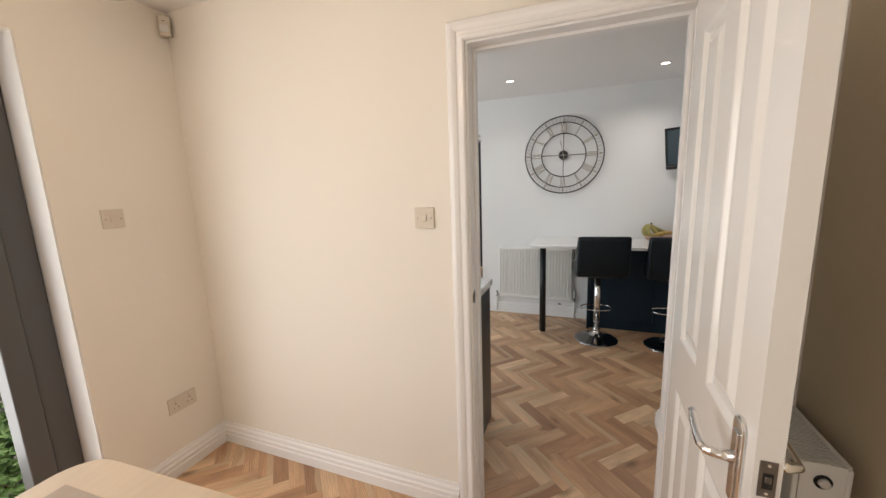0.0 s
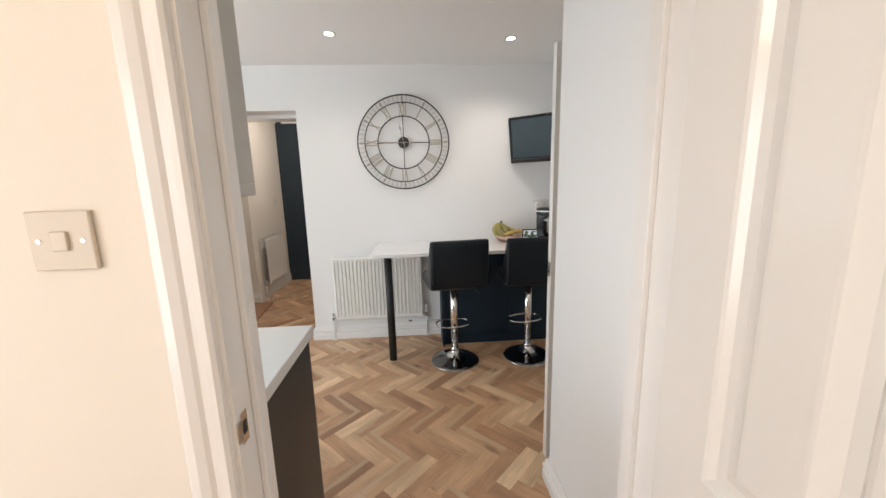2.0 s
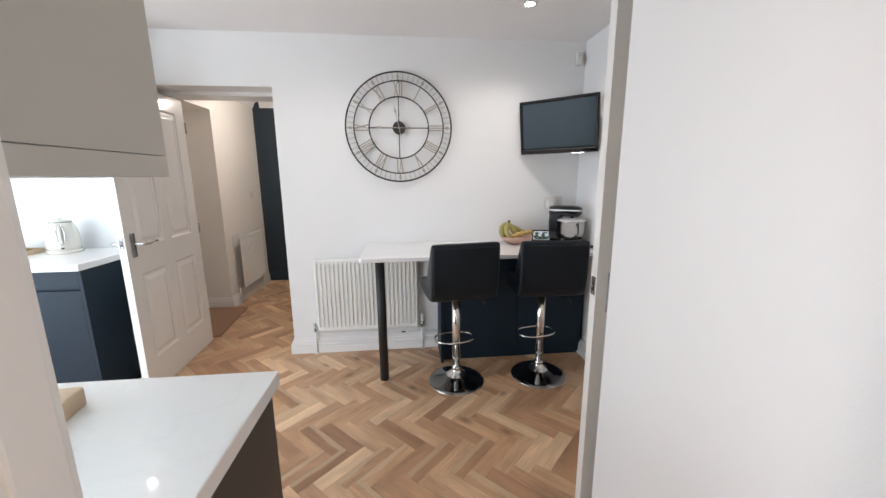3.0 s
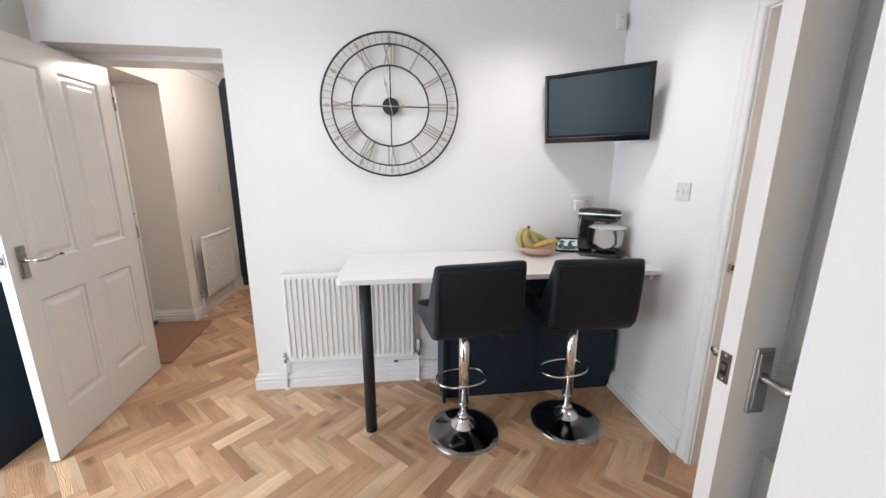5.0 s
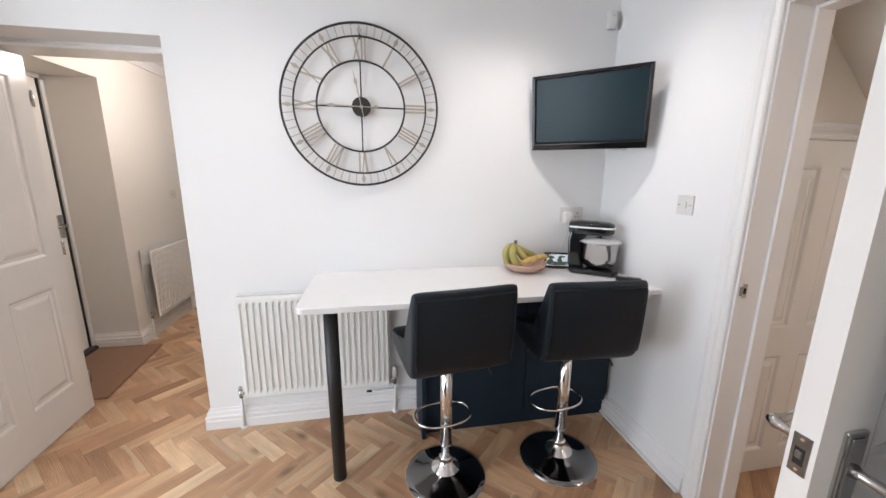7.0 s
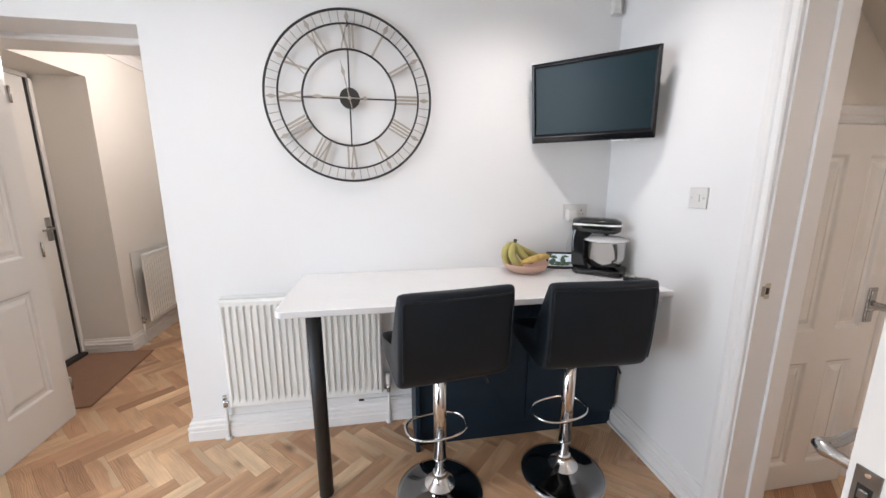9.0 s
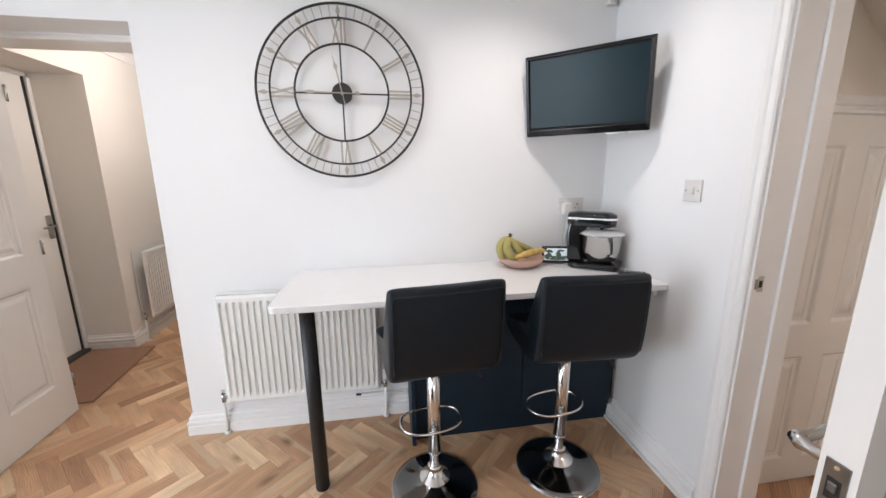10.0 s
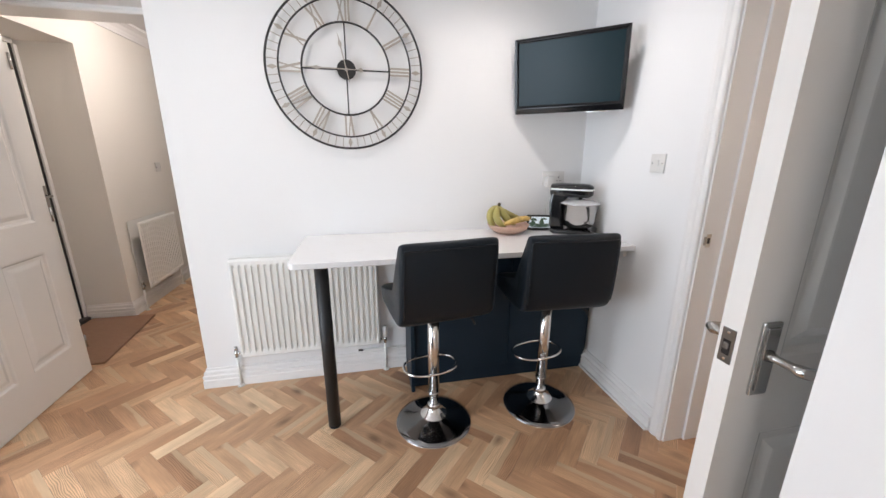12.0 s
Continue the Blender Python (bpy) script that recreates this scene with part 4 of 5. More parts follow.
# ---- wall clock ----
def clock():
    c = thing("wall_clock", pose(-0.005, KY1 - 0.03, 1.757), "large black skeleton wall clock with champagne roman numerals", "wall clock")

    def ring(name, r, w, material="clockblack"):
        pts = [(r * math.cos(math.tau * i / 96), 0, r * math.sin(math.tau * i / 96)) for i in range(96)]
        return part(name, tube(pts, w, 8, True), material, c, "thin black iron ring", smooth=True)

    ring("outer_ring", 0.388, 0.0058)
    ring("middle_ring", 0.328, 0.0045)
    ring("inner_ring", 0.218, 0.005)
    for a in (0, 90, 180, 270):
        part("spoke", box(-0.0035, 0.0035, -0.002, 0.002, 0.04, 0.216), "clockblack", c, m=pose(0, 0, 0, 0, a, 0))
    part("hub", lathe([(0, -0.012), (0.044, -0.012), (0.047, -0.006), (0.047, 0.012), (0, 0.012)], 32), "clockblack", c, "round black clock hub", smooth=False, m=pose(0, 0, 0, 90))
    part("wall_spacer", lathe([(0, -0.03), (0.02, -0.03), (0.02, -0.012), (0, -0.012)], 16), "clockblack", c, m=pose(0, 0, 0, 90))
    numerals = {1: "I", 2: "II", 3: "III", 4: "IIII", 5: "V", 6: "VI", 7: "VII", 8: "VIII", 9: "IX", 10: "X", 11: "XI", 12: "XII"}
    z0, z1, th = 0.223, 0.324, 0.0016

    def stroke(bm, xa, xb, wdt):
        v = [bm.verts.new((x + s * wdt / 2, y, z)) for y in (-th, th) for x, z, s in ((xa, z0, -1), (xa, z0, 1), (xb, z1, 1), (xb, z1, -1))]
        for f in ((0, 1, 2, 3), (7, 6, 5, 4), (0, 4, 5, 1), (1, 5, 6, 2), (2, 6, 7, 3), (3, 7, 4, 0)):
            bm.faces.new([v[i] for i in f])

    for k, text in numerals.items():
        widths = {"I": 0.016, "V": 0.036, "X": 0.036}
        total = sum(widths[ch] for ch in text)
        bm, x = bmesh.new(), -total / 2
        for ch in text:
            w = widths[ch]
            cx = x + w / 2
            if ch == "I":
                stroke(bm, cx, cx, 0.0095)
            elif ch == "V":
                stroke(bm, cx, cx - 0.013, 0.011)
                stroke(bm, cx, cx + 0.013, 0.0065)
            else:
                stroke(bm, cx + 0.013, cx - 0.013, 0.011)
                stroke(bm, cx - 0.013, cx + 0.013, 0.0065)
            x += w
        part("numeral", bm, "champagne", c, "flat champagne roman numeral", m=pose(0, 0.001, 0, 0, 30 * k, 0))
        bm = bmesh.new()
        pts = [(0, 0.33), (0.011, 0.356), (0, 0.384), (-0.011, 0.356)]
        f, b = [bm.verts.new((x, -0.001, z)) for x, z in pts], [bm.verts.new((x, 0.001, z)) for x, z in pts]
        bm.faces.new(f)
        bm.faces.new(b[::-1])
        for i in range(4):
            bm.faces.new((f[i], b[i], b[(i + 1) % 4], f[(i + 1) % 4]))
        part("hour_marker", bm, "champagne", c, "champagne diamond marker", m=pose(0, 0, 0, 0, 30 * k, 0))
    tick = None
    for i in range(60):
        if i % 5:
            if tick is None:
                tick = part("minute_tick", box(-0.0018, 0.0018, -0.0012, 0.0012, 0.33, 0.384), "champagne", c, m=pose(0, 0, 0, 0, 6 * i, 0))
            else:
                o = new("minute_tick", tick.data)
                o.parent, o.matrix_basis = c, pose(0, 0, 0, 0, 6 * i, 0)

    def hand(name, length, ang, y, disc):
        bm = bmesh.new()
        pts = [(-0.002, -0.06), (-0.0025, 0.0), (-0.003, length * 0.55), (-0.009, length * 0.66), (-0.0025, length * 0.78), (0, length), (0.0025, length * 0.78), (0.009, length * 0.66), (0.003, length * 0.55), (0.0025, 0.0), (0.002, -0.06)]
        prism(pts, -0.0008, 0.0008, bm)
        bmesh.ops.rotate(bm, verts=bm.verts, cent=(0, 0, 0), matrix=Matrix.Rotation(math.pi / 2, 3, "X"))
        h = part(name, bm, "champagne", c, "slim champagne spade hand", m=pose(0, y, 0, 0, ang, 0))
        if disc:
            part("counterweight", lathe([(0, -0.001), (0.010, -0.001), (0.010, 0.001), (0, 0.001)], 16), "champagne", h, m=pose(0, 0, -0.072, 90))

    hand("minute_hand", 0.22, -89, -0.018, True)
    hand("hour_hand", 0.18, -12, -0.015, False)
    part("hand_boss", lathe([(0, 0.0), (0.009, 0.0), (0.007, 0.006), (0, 0.008)], 16), "champagne", c, smooth=True, m=pose(0, -0.013, 0, 90))
    part("hanging_hook", tube([(0, 0.026, 0.34), (0, 0.0, 0.338), (0.004, -0.008, 0.332), (0.004, -0.008, 0.318), (-0.003, -0.006, 0.312)], 0.003, 8), "clockblack", c, smooth=True)


clock()


# ---- television in the corner ----
def television():
    ang = -43
    t = thing("television", pose(1.123, 3.761, 1.751, 0, 0, ang) @ pose(0, 0, 0, 9), "black flat television on a corner wall bracket, switched off", "television")
    w, h = 0.568, 0.378
    part("casing", box(-w / 2 + 0.05, w / 2 - 0.05, 0.012, 0.04, -h / 2 + 0.03, h / 2 - 0.03), "tvblack", t, bevel=0.012)
    bm = bmesh.new()
    o = [(-w / 2, -h / 2), (w / 2, -h / 2), (w / 2, h / 2), (-w / 2, h / 2)]
    f_ = [(-w / 2 + 0.015, -h / 2 + 0.032), (w / 2 - 0.015, -h / 2 + 0.032), (w / 2 - 0.015, h / 2 - 0.014), (-w / 2 + 0.015, h / 2 - 0.014)]
    i_ = [(-w / 2 + 0.022, -h / 2 + 0.043), (w / 2 - 0.022, -h / 2 + 0.043), (w / 2 - 0.022, h / 2 - 0.022), (-w / 2 + 0.022, h / 2 - 0.022)]
    vo, vf, vi = [bm.verts.new((x, -0.010, z)) for x, z in o], [bm.verts.new((x, -0.012, z)) for x, z in f_], [bm.verts.new((x, -0.006, z)) for x, z in i_]
    vb = [bm.verts.new((x, 0.014, z)) for x, z in o]
    for k in range(4):
        n = (k + 1) % 4
        bm.faces.new((vo[k], vo[n], vf[n], vf[k]))
        bm.faces.new((vf[k], vf[n], vi[n], vi[k]))
        bm.faces.new((vo[k], vb[k], vb[n], vo[n]))
    bm.faces.new(vb)
    part("bezel", bm, "tvblack", t, "glossy black screen surround", 0.0025)
    part("screen", box(-w / 2 + 0.022, w / 2 - 0.022, -0.0055, -0.003, -h / 2 + 0.043, h / 2 - 0.022), "screen", t, "dark teal-black unlit screen")
    part("brand_plate", box(-0.016, 0.016, -0.0105, -0.009, -h / 2 + 0.018, -h / 2 + 0.024), "nickel", t)
    part("control_strip", box(-w / 2 + 0.03, -w / 2 + 0.09, -0.0105, -0.009, -h / 2 + 0.017, -h / 2 + 0.021), "nickel", t)
    part("stand_foot", box(0.1, 0.2, -0.004, 0.02, -h / 2 - 0.007, -h / 2 + 0.004), "chrome", t, bevel=0.002)
    part("wall_arm", tube([(0, 0.05, 0), (0, 0.28, 0.05)], 0.016, 12), "blackleg", t, smooth=True)
    part("wall_mount", box(-0.05, 0.05, 0.05, 0.062, -0.05, 0.05), "blackleg", t, bevel=0.003)


television()


# ---- breakfast bar ----
BZ = 0.89
bar = thing("breakfast_bar", pose(0, 0, 0), "white quartz breakfast bar on a round black leg", "breakfast bar")
part("worktop", prism(rounded(-0.285, KX1 - 0.002, 3.44, KY1 - 0.002, 0.035, 8, (0, 0, 1, 0)), BZ - 0.028, BZ), "quartz", bar, "white quartz worktop with a rounded corner", 0.004, seg=3)
leg = part("leg", tube([(-0.15, 3.519, 0.006), (-0.153, 3.505, BZ - 0.029)], 0.03, 28), "blackleg", bar, "round black metal leg", smooth=True)
part("foot_pad", lathe([(0.0, 0.0), (0.029, 0.0), (0.031, 0.006), (0.0305, 0.012), (0.0, 0.012)], 28, c=(-0.15, 3.519)), "blackleg", leg, smooth=True)
part("wall_batten", box(KX1 - 0.024, KX1 - 0.001, 3.5, KY1 - 0.006, BZ - 0.075, BZ - 0.0285), "trim", bar, "white support batten on the wall", 0.002)

cab = thing("base_cabinet", pose(0, 0, 0), "navy base cabinet with two plain doors under the breakfast bar", "cabinet", "navy base cabinets")
part("body", box(0.29, 1.375, 3.745, KY1 - 0.02, 0.1, BZ - 0.029), "navy", cab, bevel=0.001)
part("side_panel", box(0.268, 0.288, 3.70, KY1 - 0.02, 0.0, BZ - 0.029), "navy", cab, "navy end panel", 0.001)
part("door", box(0.291, 0.855, 3.722, 3.7445, 0.105, BZ - 0.045), "navy", cab, bevel=0.0015)
part("door", box(0.859, 1.374, 3.722, 3.7445, 0.105, BZ - 0.045), "navy", cab, bevel=0.0015)
part("plinth", box(0.29, 1.378, 3.75, 3.766, 0.0, 0.099), "navy", cab, bevel=0.001)
part("filler", box(1.379, KX1 - 0.002, 3.76, 3.776, 0.0, BZ - 0.03), "navy", cab)
structure("cable_cover", box(0.0, 0.262, KY1 - 0.021, KY1 - 0.001, 0.136, 0.148), "rad", "white cable trunking above the skirting", 0.002)
lc = thing("cable_stub", pose(0.0, KY1 - 0.013, 0.142), "short dark cable end at the white trunking", "cable")
part("plug", tube([(-0.03, 0, 0.002), (0.0, 0, 0.0)], 0.006, 10), "dark", lc, smooth=True)
part("cable", tube([(0.02, -0.012, 0.004), (0.12, -0.011, 0.008), (0.25, -0.012, 0.003)], 0.0025, 8), "rad", lc, "thin white cable", smooth=True)


# ---- bar stools ----
def stool():
    s = thing("bar_stool", pose(0, 0, 0), "black padded bar stool with chrome pole on a round base", "bar stool", "stools at the breakfast bar")
    part("base", lathe([(0.0, 0.0), (0.186, 0.0), (0.192, 0.004), (0.190, 0.009), (0.165, 0.017), (0.11, 0.03), (0.062, 0.05), (0.04, 0.066), (0.026, 0.084), (0.0, 0.084)], 64), "darkchrome", s, "mirror chrome domed disc base", smooth=True)
    part("base_trim", lathe([(0.1905, 0.0002), (0.1932, 0.0004), (0.1935, 0.003), (0.1928, 0.0046), (0.1905, 0.0042)], 64), "chrome", s, "chrome rim", smooth=True)
    part("base_boss", lathe([(0.068, 0.049), (0.045, 0.066), (0.03, 0.08), (0.0265, 0.092), (0.031, 0.098), (0.031, 0.108), (0.0, 0.108)], 40), "chrome", s, "flared chrome collar", smooth=True)
    part("pole", tube([(0, 0, 0.098), (0, 0, 0.62)], 0.0225, 28), "chrome", s, "chrome gas-lift pole", smooth=True)
    part("sleeve", lathe([(0.0226, 0.178), (0.0285, 0.178), (0.0285, 0.63), (0.0226, 0.63)], 28), "chrome", s, "chrome sleeve", smooth=True)
    part("sleeve_ring", lathe([(0.0227, 0.172), (0.029, 0.172), (0.029, 0.1775), (0.0227, 0.1775)], 28), "chrome", s, smooth=True)
    pts = []
    for i in range(48):
        a = math.tau * i / 48
        c, q = math.cos(a), math.sin(a)
        pts.append((0.137 * math.copysign(abs(c) ** 0.8, c), 0.052 + 0.09 * math.copysign(abs(q) ** (0.75 if q > 0 else 0.9), q), 0.295))
    part("footrest", tube(pts, 0.0065, 10, True), "chrome", s, "looped chrome foot rail", smooth=True)
    part("seat_plate", box(-0.09, 0.09, -0.09, 0.09, 0.612, 0.63), "blackleg", s, bevel=0.004)
    part("lever", tube([(0.03, -0.02, 0.622), (0.13, -0.09, 0.615), (0.155, -0.11, 0.6), (0.165, -0.118, 0.575)], 0.005, 8), "blackleg", s, "black height lever", smooth=True)
    # upholstered L-shaped shell: section in (y, z), swept across x with soft edges
    outer = [(0.20, 0.64), (0.205, 0.70), (0.18, 0.728), (0.05, 0.722), (-0.10, 0.722), (-0.145, 0.75), (-0.165, 0.83), (-0.185, 0.95), (-0.195, 1.005), (-0.212, 1.018), (-0.232, 1.008), (-0.238, 0.98), (-0.235, 0.86), (-0.228, 0.76), (-0.215, 0.68), (-0.185, 0.645), (-0.13, 0.632), (0.0, 0.63), (0.15, 0.63)]
    bm = bmesh.new()
    cy, cz = -0.03, 0.74
    slices = []
    for x, k in ((-0.216, 0.93), (-0.212, 0.965), (-0.201, 0.99), (-0.18, 1.0), (-0.08, 1.0), (0.0, 1.0), (0.08, 1.0), (0.18, 1.0), (0.201, 0.99), (0.212, 0.965), (0.216, 0.93)):
        row = []
        n = len(outer)
        for i, (y, z) in enumerate(outer):
            a, b = Vector(outer[i - 1]), Vector(outer[(i + 1) % n])
            nrm = Vector(((b - a).y, -(b - a).x)).normalized()
            d = (1 - k) * 0.3
            bow = 0.010 * (1 - (x / 0.216) ** 2) if z > 0.76 else 0.0
            row.append(bm.verts.new((x, y - nrm.x * d - bow, z - nrm.y * d)))
        slices.append(row)
    for a, b in zip(slices, slices[1:]):
        for i in range(len(outer)):
            j = (i + 1) % len(outer)
            bm.faces.new((a[i], a[j], b[j], b[i]))
    bm.faces.new(slices[0])
    bm.faces.new(slices[-1][::-1])
    shell = part("seat_and_back", bm, "leather", s, "black faux leather seat and back in one curve", smooth=True)
    back = [(0.70, -0.2195), (0.76, -0.2285), (0.82, -0.2335), (0.88, -0.2365), (0.94, -0.2385), (0.978, -0.238)]
    line = [(-0.2, y - 0.0015, z) for z, y in back] + [(x, -0.2385 - 0.01 * (1 - (x / 0.216) ** 2), 0.987) for x in (-0.192, -0.15, -0.1, -0.05, 0.0, 0.05, 0.1, 0.15, 0.192)] + [(0.2, y - 0.0015, z) for z, y in back[::-1]]
    part("piping", tube(line, 0.0028, 8), "leather", s, "raised piping round the back", smooth=True)
    sub = shell.modifiers.new("soft", "SUBSURF")
    sub.levels = sub.render_levels = 2
    return s


st = stool()
second = copy_thing(st, pose(0.945, 3.46, 0, 0, 0, -3))
for ch in second.children:
    if ch.name.startswith("footrest"):
        ch.matrix_basis = pose(0, 0, 0.012, 0, 0, 14)
st.matrix_basis = pose(0.35, 3.45, 0, 0, 0, 8)


# ---- things on the bar ----
def fruit():
    c0 = (0.882, 3.874, BZ)
    b = thing("fruit_bowl", pose(*c0), "shallow turned wooden bowl holding bananas", "bowl")
    part("bowl", lathe([(0.0, 0.005), (0.05, 0.0), (0.072, 0.002), (0.106, 0.022), (0.124, 0.052), (0.12, 0.054), (0.1, 0.028), (0.062, 0.012), (0.0, 0.01)], 48), "bowlwood", b, "pale reddish turned wood", smooth=True)

    def banana(points, material, thick=0.019, label="green-yellow banana of the bunch in the wooden bowl"):
        o = thing("banana", pose(*c0), label, "banana", "bananas in the bowl")
        ctl = [Vector(p) for p in points]
        ctl = [ctl[0] * 2 - ctl[1]] + ctl + [ctl[-1] * 2 - ctl[-2]]
        pts, rs = [], []
        n = (len(points) - 1) * 5
        for i in range(n + 1):
            k, u = min(i // 5, len(points) - 2), i / 5 - min(i // 5, len(points) - 2)
            p0, p1, p2, p3 = ctl[k:k + 4]
            pts.append(0.5 * (2 * p1 + (p2 - p0) * u + (2 * p0 - 5 * p1 + 4 * p2 - p3) * u * u + (3 * p1 - p0 - 3 * p2 + p3) * u ** 3))
            rs.append(thick * (0.38 + 0.62 * math.sin(math.pi * min(1, 0.08 + i / n * 0.85)) ** 0.65))
        part("skin", tube(pts, rs, 8), material, o, smooth=True)
        back = (pts[0] - pts[1]).normalized()
        part("stem", tube([pts[0], pts[0] + back * 0.01 + Vector((0.002, 0, 0.006)), pts[0] + back * 0.012 + Vector((0.006, 0, 0.02))], [thick * 0.42, 0.007, 0.0075], 8), "stalk", o, smooth=True)
        part("tip", tube([pts[-1], pts[-1] + (pts[-1] - pts[-2]).normalized() * 0.008], [0.0068, 0.004], 7), "stalk", o, smooth=True)

    banana([(-0.072, 0.0, 0.152), (-0.105, -0.012, 0.142), (-0.124, -0.022, 0.112), (-0.12, -0.028, 0.075), (-0.1, -0.03, 0.05)], "bananagreen", 0.02)
    banana([(-0.07, -0.006, 0.15), (-0.088, -0.036, 0.135), (-0.094, -0.052, 0.1), (-0.075, -0.058, 0.07), (-0.045, -0.055, 0.05)], "bananagreen", 0.021)
    banana([(-0.062, -0.004, 0.15), (-0.055, -0.026, 0.13), (-0.035, -0.036, 0.1), (-0.005, -0.034, 0.072), (0.03, -0.025, 0.058)], "bananagreen", 0.021)
    banana([(-0.06, 0.004, 0.148), (-0.04, 0.012, 0.13), (0.0, 0.018, 0.108), (0.045, 0.02, 0.088), (0.085, 0.018, 0.074)], "bananagreen", 0.02)
    banana([(0.115, -0.03, 0.082), (0.088, -0.045, 0.088), (0.04, -0.062, 0.086), (-0.01, -0.068, 0.076), (-0.05, -0.062, 0.062)], "bananaripe", 0.018, "ripe yellow banana with brown speckles in the wooden bowl")


fruit()


def smart_display():
    d = thing("smart_display", pose(1.09, 3.885, BZ, 0, 0, -16), "small black smart display showing a lit garden picture", "smart display")
    tilt = pose(0, 0, 0.004, -14)
    part("casing", box(-0.076, 0.076, -0.008, 0.008, 0.0, 0.092), "blackgloss", d, bevel=0.006, m=tilt)
    part("stand", prism([(-0.05, 0.0), (0.05, 0.0), (0.035, 0.065), (-0.035, 0.065)], 0.0, 0.03), "blackleg", d, bevel=0.006)
    sc = part("screen", box(-0.064, 0.064, -0.0095, -0.0082, 0.014, 0.08), "display", d, "lit screen", m=tilt)
    rng = random.Random(5)
    for x, z, w, h, n in ((-0.045, 0.034, 0.017, 0.015, 9), (-0.016, 0.03, 0.019, 0.012, 8), (0.012, 0.04, 0.014, 0.02, 9), (0.038, 0.03, 0.02, 0.012, 8), (-0.034, 0.063, 0.02, 0.006, 7), (0.03, 0.066, 0.024, 0.005, 7), (0.001, 0.022, 0.05, 0.006, 9)):
        bm = bmesh.new()
        ring = [(x + w * rng.uniform(0.6, 1.7) * math.cos(math.tau * k / n), z + h * rng.uniform(0.6, 1.7) * math.sin(math.tau * k / n)) for k in range(n)]
        lo = [bm.verts.new((min(0.062, max(-0.062, u)), -0.0096, min(0.078, max(0.016, v)))) for u, v in ring]
        hi = [bm.verts.new((p.co.x, -0.01, p.co.z)) for p in lo]
        bm.faces.new(hi)
        for k in range(n):
            bm.faces.new((lo[k], lo[(k + 1) % n], hi[(k + 1) % n], hi[k]))
        part("picture_patch", bm, "displaygreen", sc)


smart_display()


def mixer():
    m = thing("stand_mixer", pose(1.258, 3.80, BZ, 0, 0, -38), "black stand mixer with a polished steel bowl and chrome band", "stand mixer")
    part("base", prism(rounded(-0.12, 0.14, -0.1, 0.1, 0.05, 6), 0.004, 0.03), "blackgloss", m, "black base", 0.006)
    bm = bmesh.new()
    sec = [(-0.128, 0.028), (-0.04, 0.028), (-0.06, 0.08), (-0.065, 0.17), (-0.02, 0.23), (-0.125, 0.24), (-0.134, 0.18)]
    lo = [bm.verts.new((x, -0.05, z)) for x, z in sec]
    hi = [bm.verts.new((x, 0.05, z)) for x, z in sec]
    bm.faces.new(lo)
    bm.faces.new(hi[::-1])
    for i in range(len(sec)):
        j = (i + 1) % len(sec)
        bm.faces.new((lo[i], hi[i], hi[j], lo[j]))
    part("column", bm, "blackgloss", m, "black upright column", 0.012, seg=3)
    prof = [(-0.138, 0.03), (-0.132, 0.05), (-0.08, 0.058), (0.03, 0.058), (0.072, 0.055), (0.096, 0.04), (0.1, 0.034), (0.101, 0.0)]
    rings = []
    bm = bmesh.new()
    for x, r in prof:
        rings.append([bm.verts.new((x, 1.02 * r * math.copysign(abs(math.cos(math.tau * k / 24)) ** 0.6, math.cos(math.tau * k / 24)), 0.25 + 0.72 * r * math.copysign(abs(math.sin(math.tau * k / 24)) ** 0.6, math.sin(math.tau * k / 24)))) for k in range(24)] if r else [bm.verts.new((x, 0, 0.25))])
    for a, b in zip(rings, rings[1:]):
        for k in range(24):
            q = [a[k], a[(k + 1) % 24], b[(k + 1) % len(b)], b[k % len(b)]]
            q = [v for i, v in enumerate(q) if v not in q[:i]]
            bm.faces.new(q)
    bm.faces.new(rings[0])
    part("head", bm, "blackgloss", m, "rounded black motor head", smooth=True)
    part("band", prism([(-0.13, -0.0605), (0.073, -0.0585), (0.099, -0.0425), (0.1035, 0.0), (0.099, 0.0425), (0.073, 0.0585), (-0.13, 0.0605)], 0.252, 0.2625), "bandmetal", m, "thin chrome band", 0.003)
    part("beater_shaft", tube([(0.032, 0, 0.235), (0.032, 0, 0.1)], 0.012, 12), "chrome", m, smooth=True)
    part("bowl", lathe([(0.0, 0.034), (0.056, 0.032), (0.08, 0.046), (0.095, 0.09), (0.101, 0.17), (0.105, 0.173), (0.105, 0.177), (0.1, 0.177), (0.092, 0.095), (0.075, 0.05), (0.0, 0.04)], 48, c=(0.032, 0)), "steel", m, "polished steel mixing bowl", smooth=True)
    part("splash_guard", lathe([(0.03, 0.2), (0.09, 0.191), (0.111, 0.181), (0.111, 0.178), (0.09, 0.187), (0.03, 0.196)], 40, c=(0.032, 0)), "cap", m, "clear splash guard", smooth=True)
    for x, y in ((-0.09, -0.07), (-0.09, 0.07), (0.11, -0.07), (0.11, 0.07)):
        part("rubber_foot", lathe([(0, 0), (0.012, 0), (0.012, 0.005), (0, 0.005)], 12, c=(x, y)), "blackleg", m)


mixer()
rc = thing("remote_control", pose(1.345, 3.60, BZ, 0, 0, 62), "small black remote control lying at the end of the bar", "remote control")
part("body", prism(rounded(-0.02, 0.02, -0.06, 0.06, 0.01, 4), 0.0005, 0.018), "blackleg", rc, bevel=0.004)
for i in range(5):
    part("button", box(-0.01, 0.01, -0.045 + i * 0.018, -0.037 + i * 0.018, 0.018, 0.0195), "nickel", rc, bevel=0.0005)


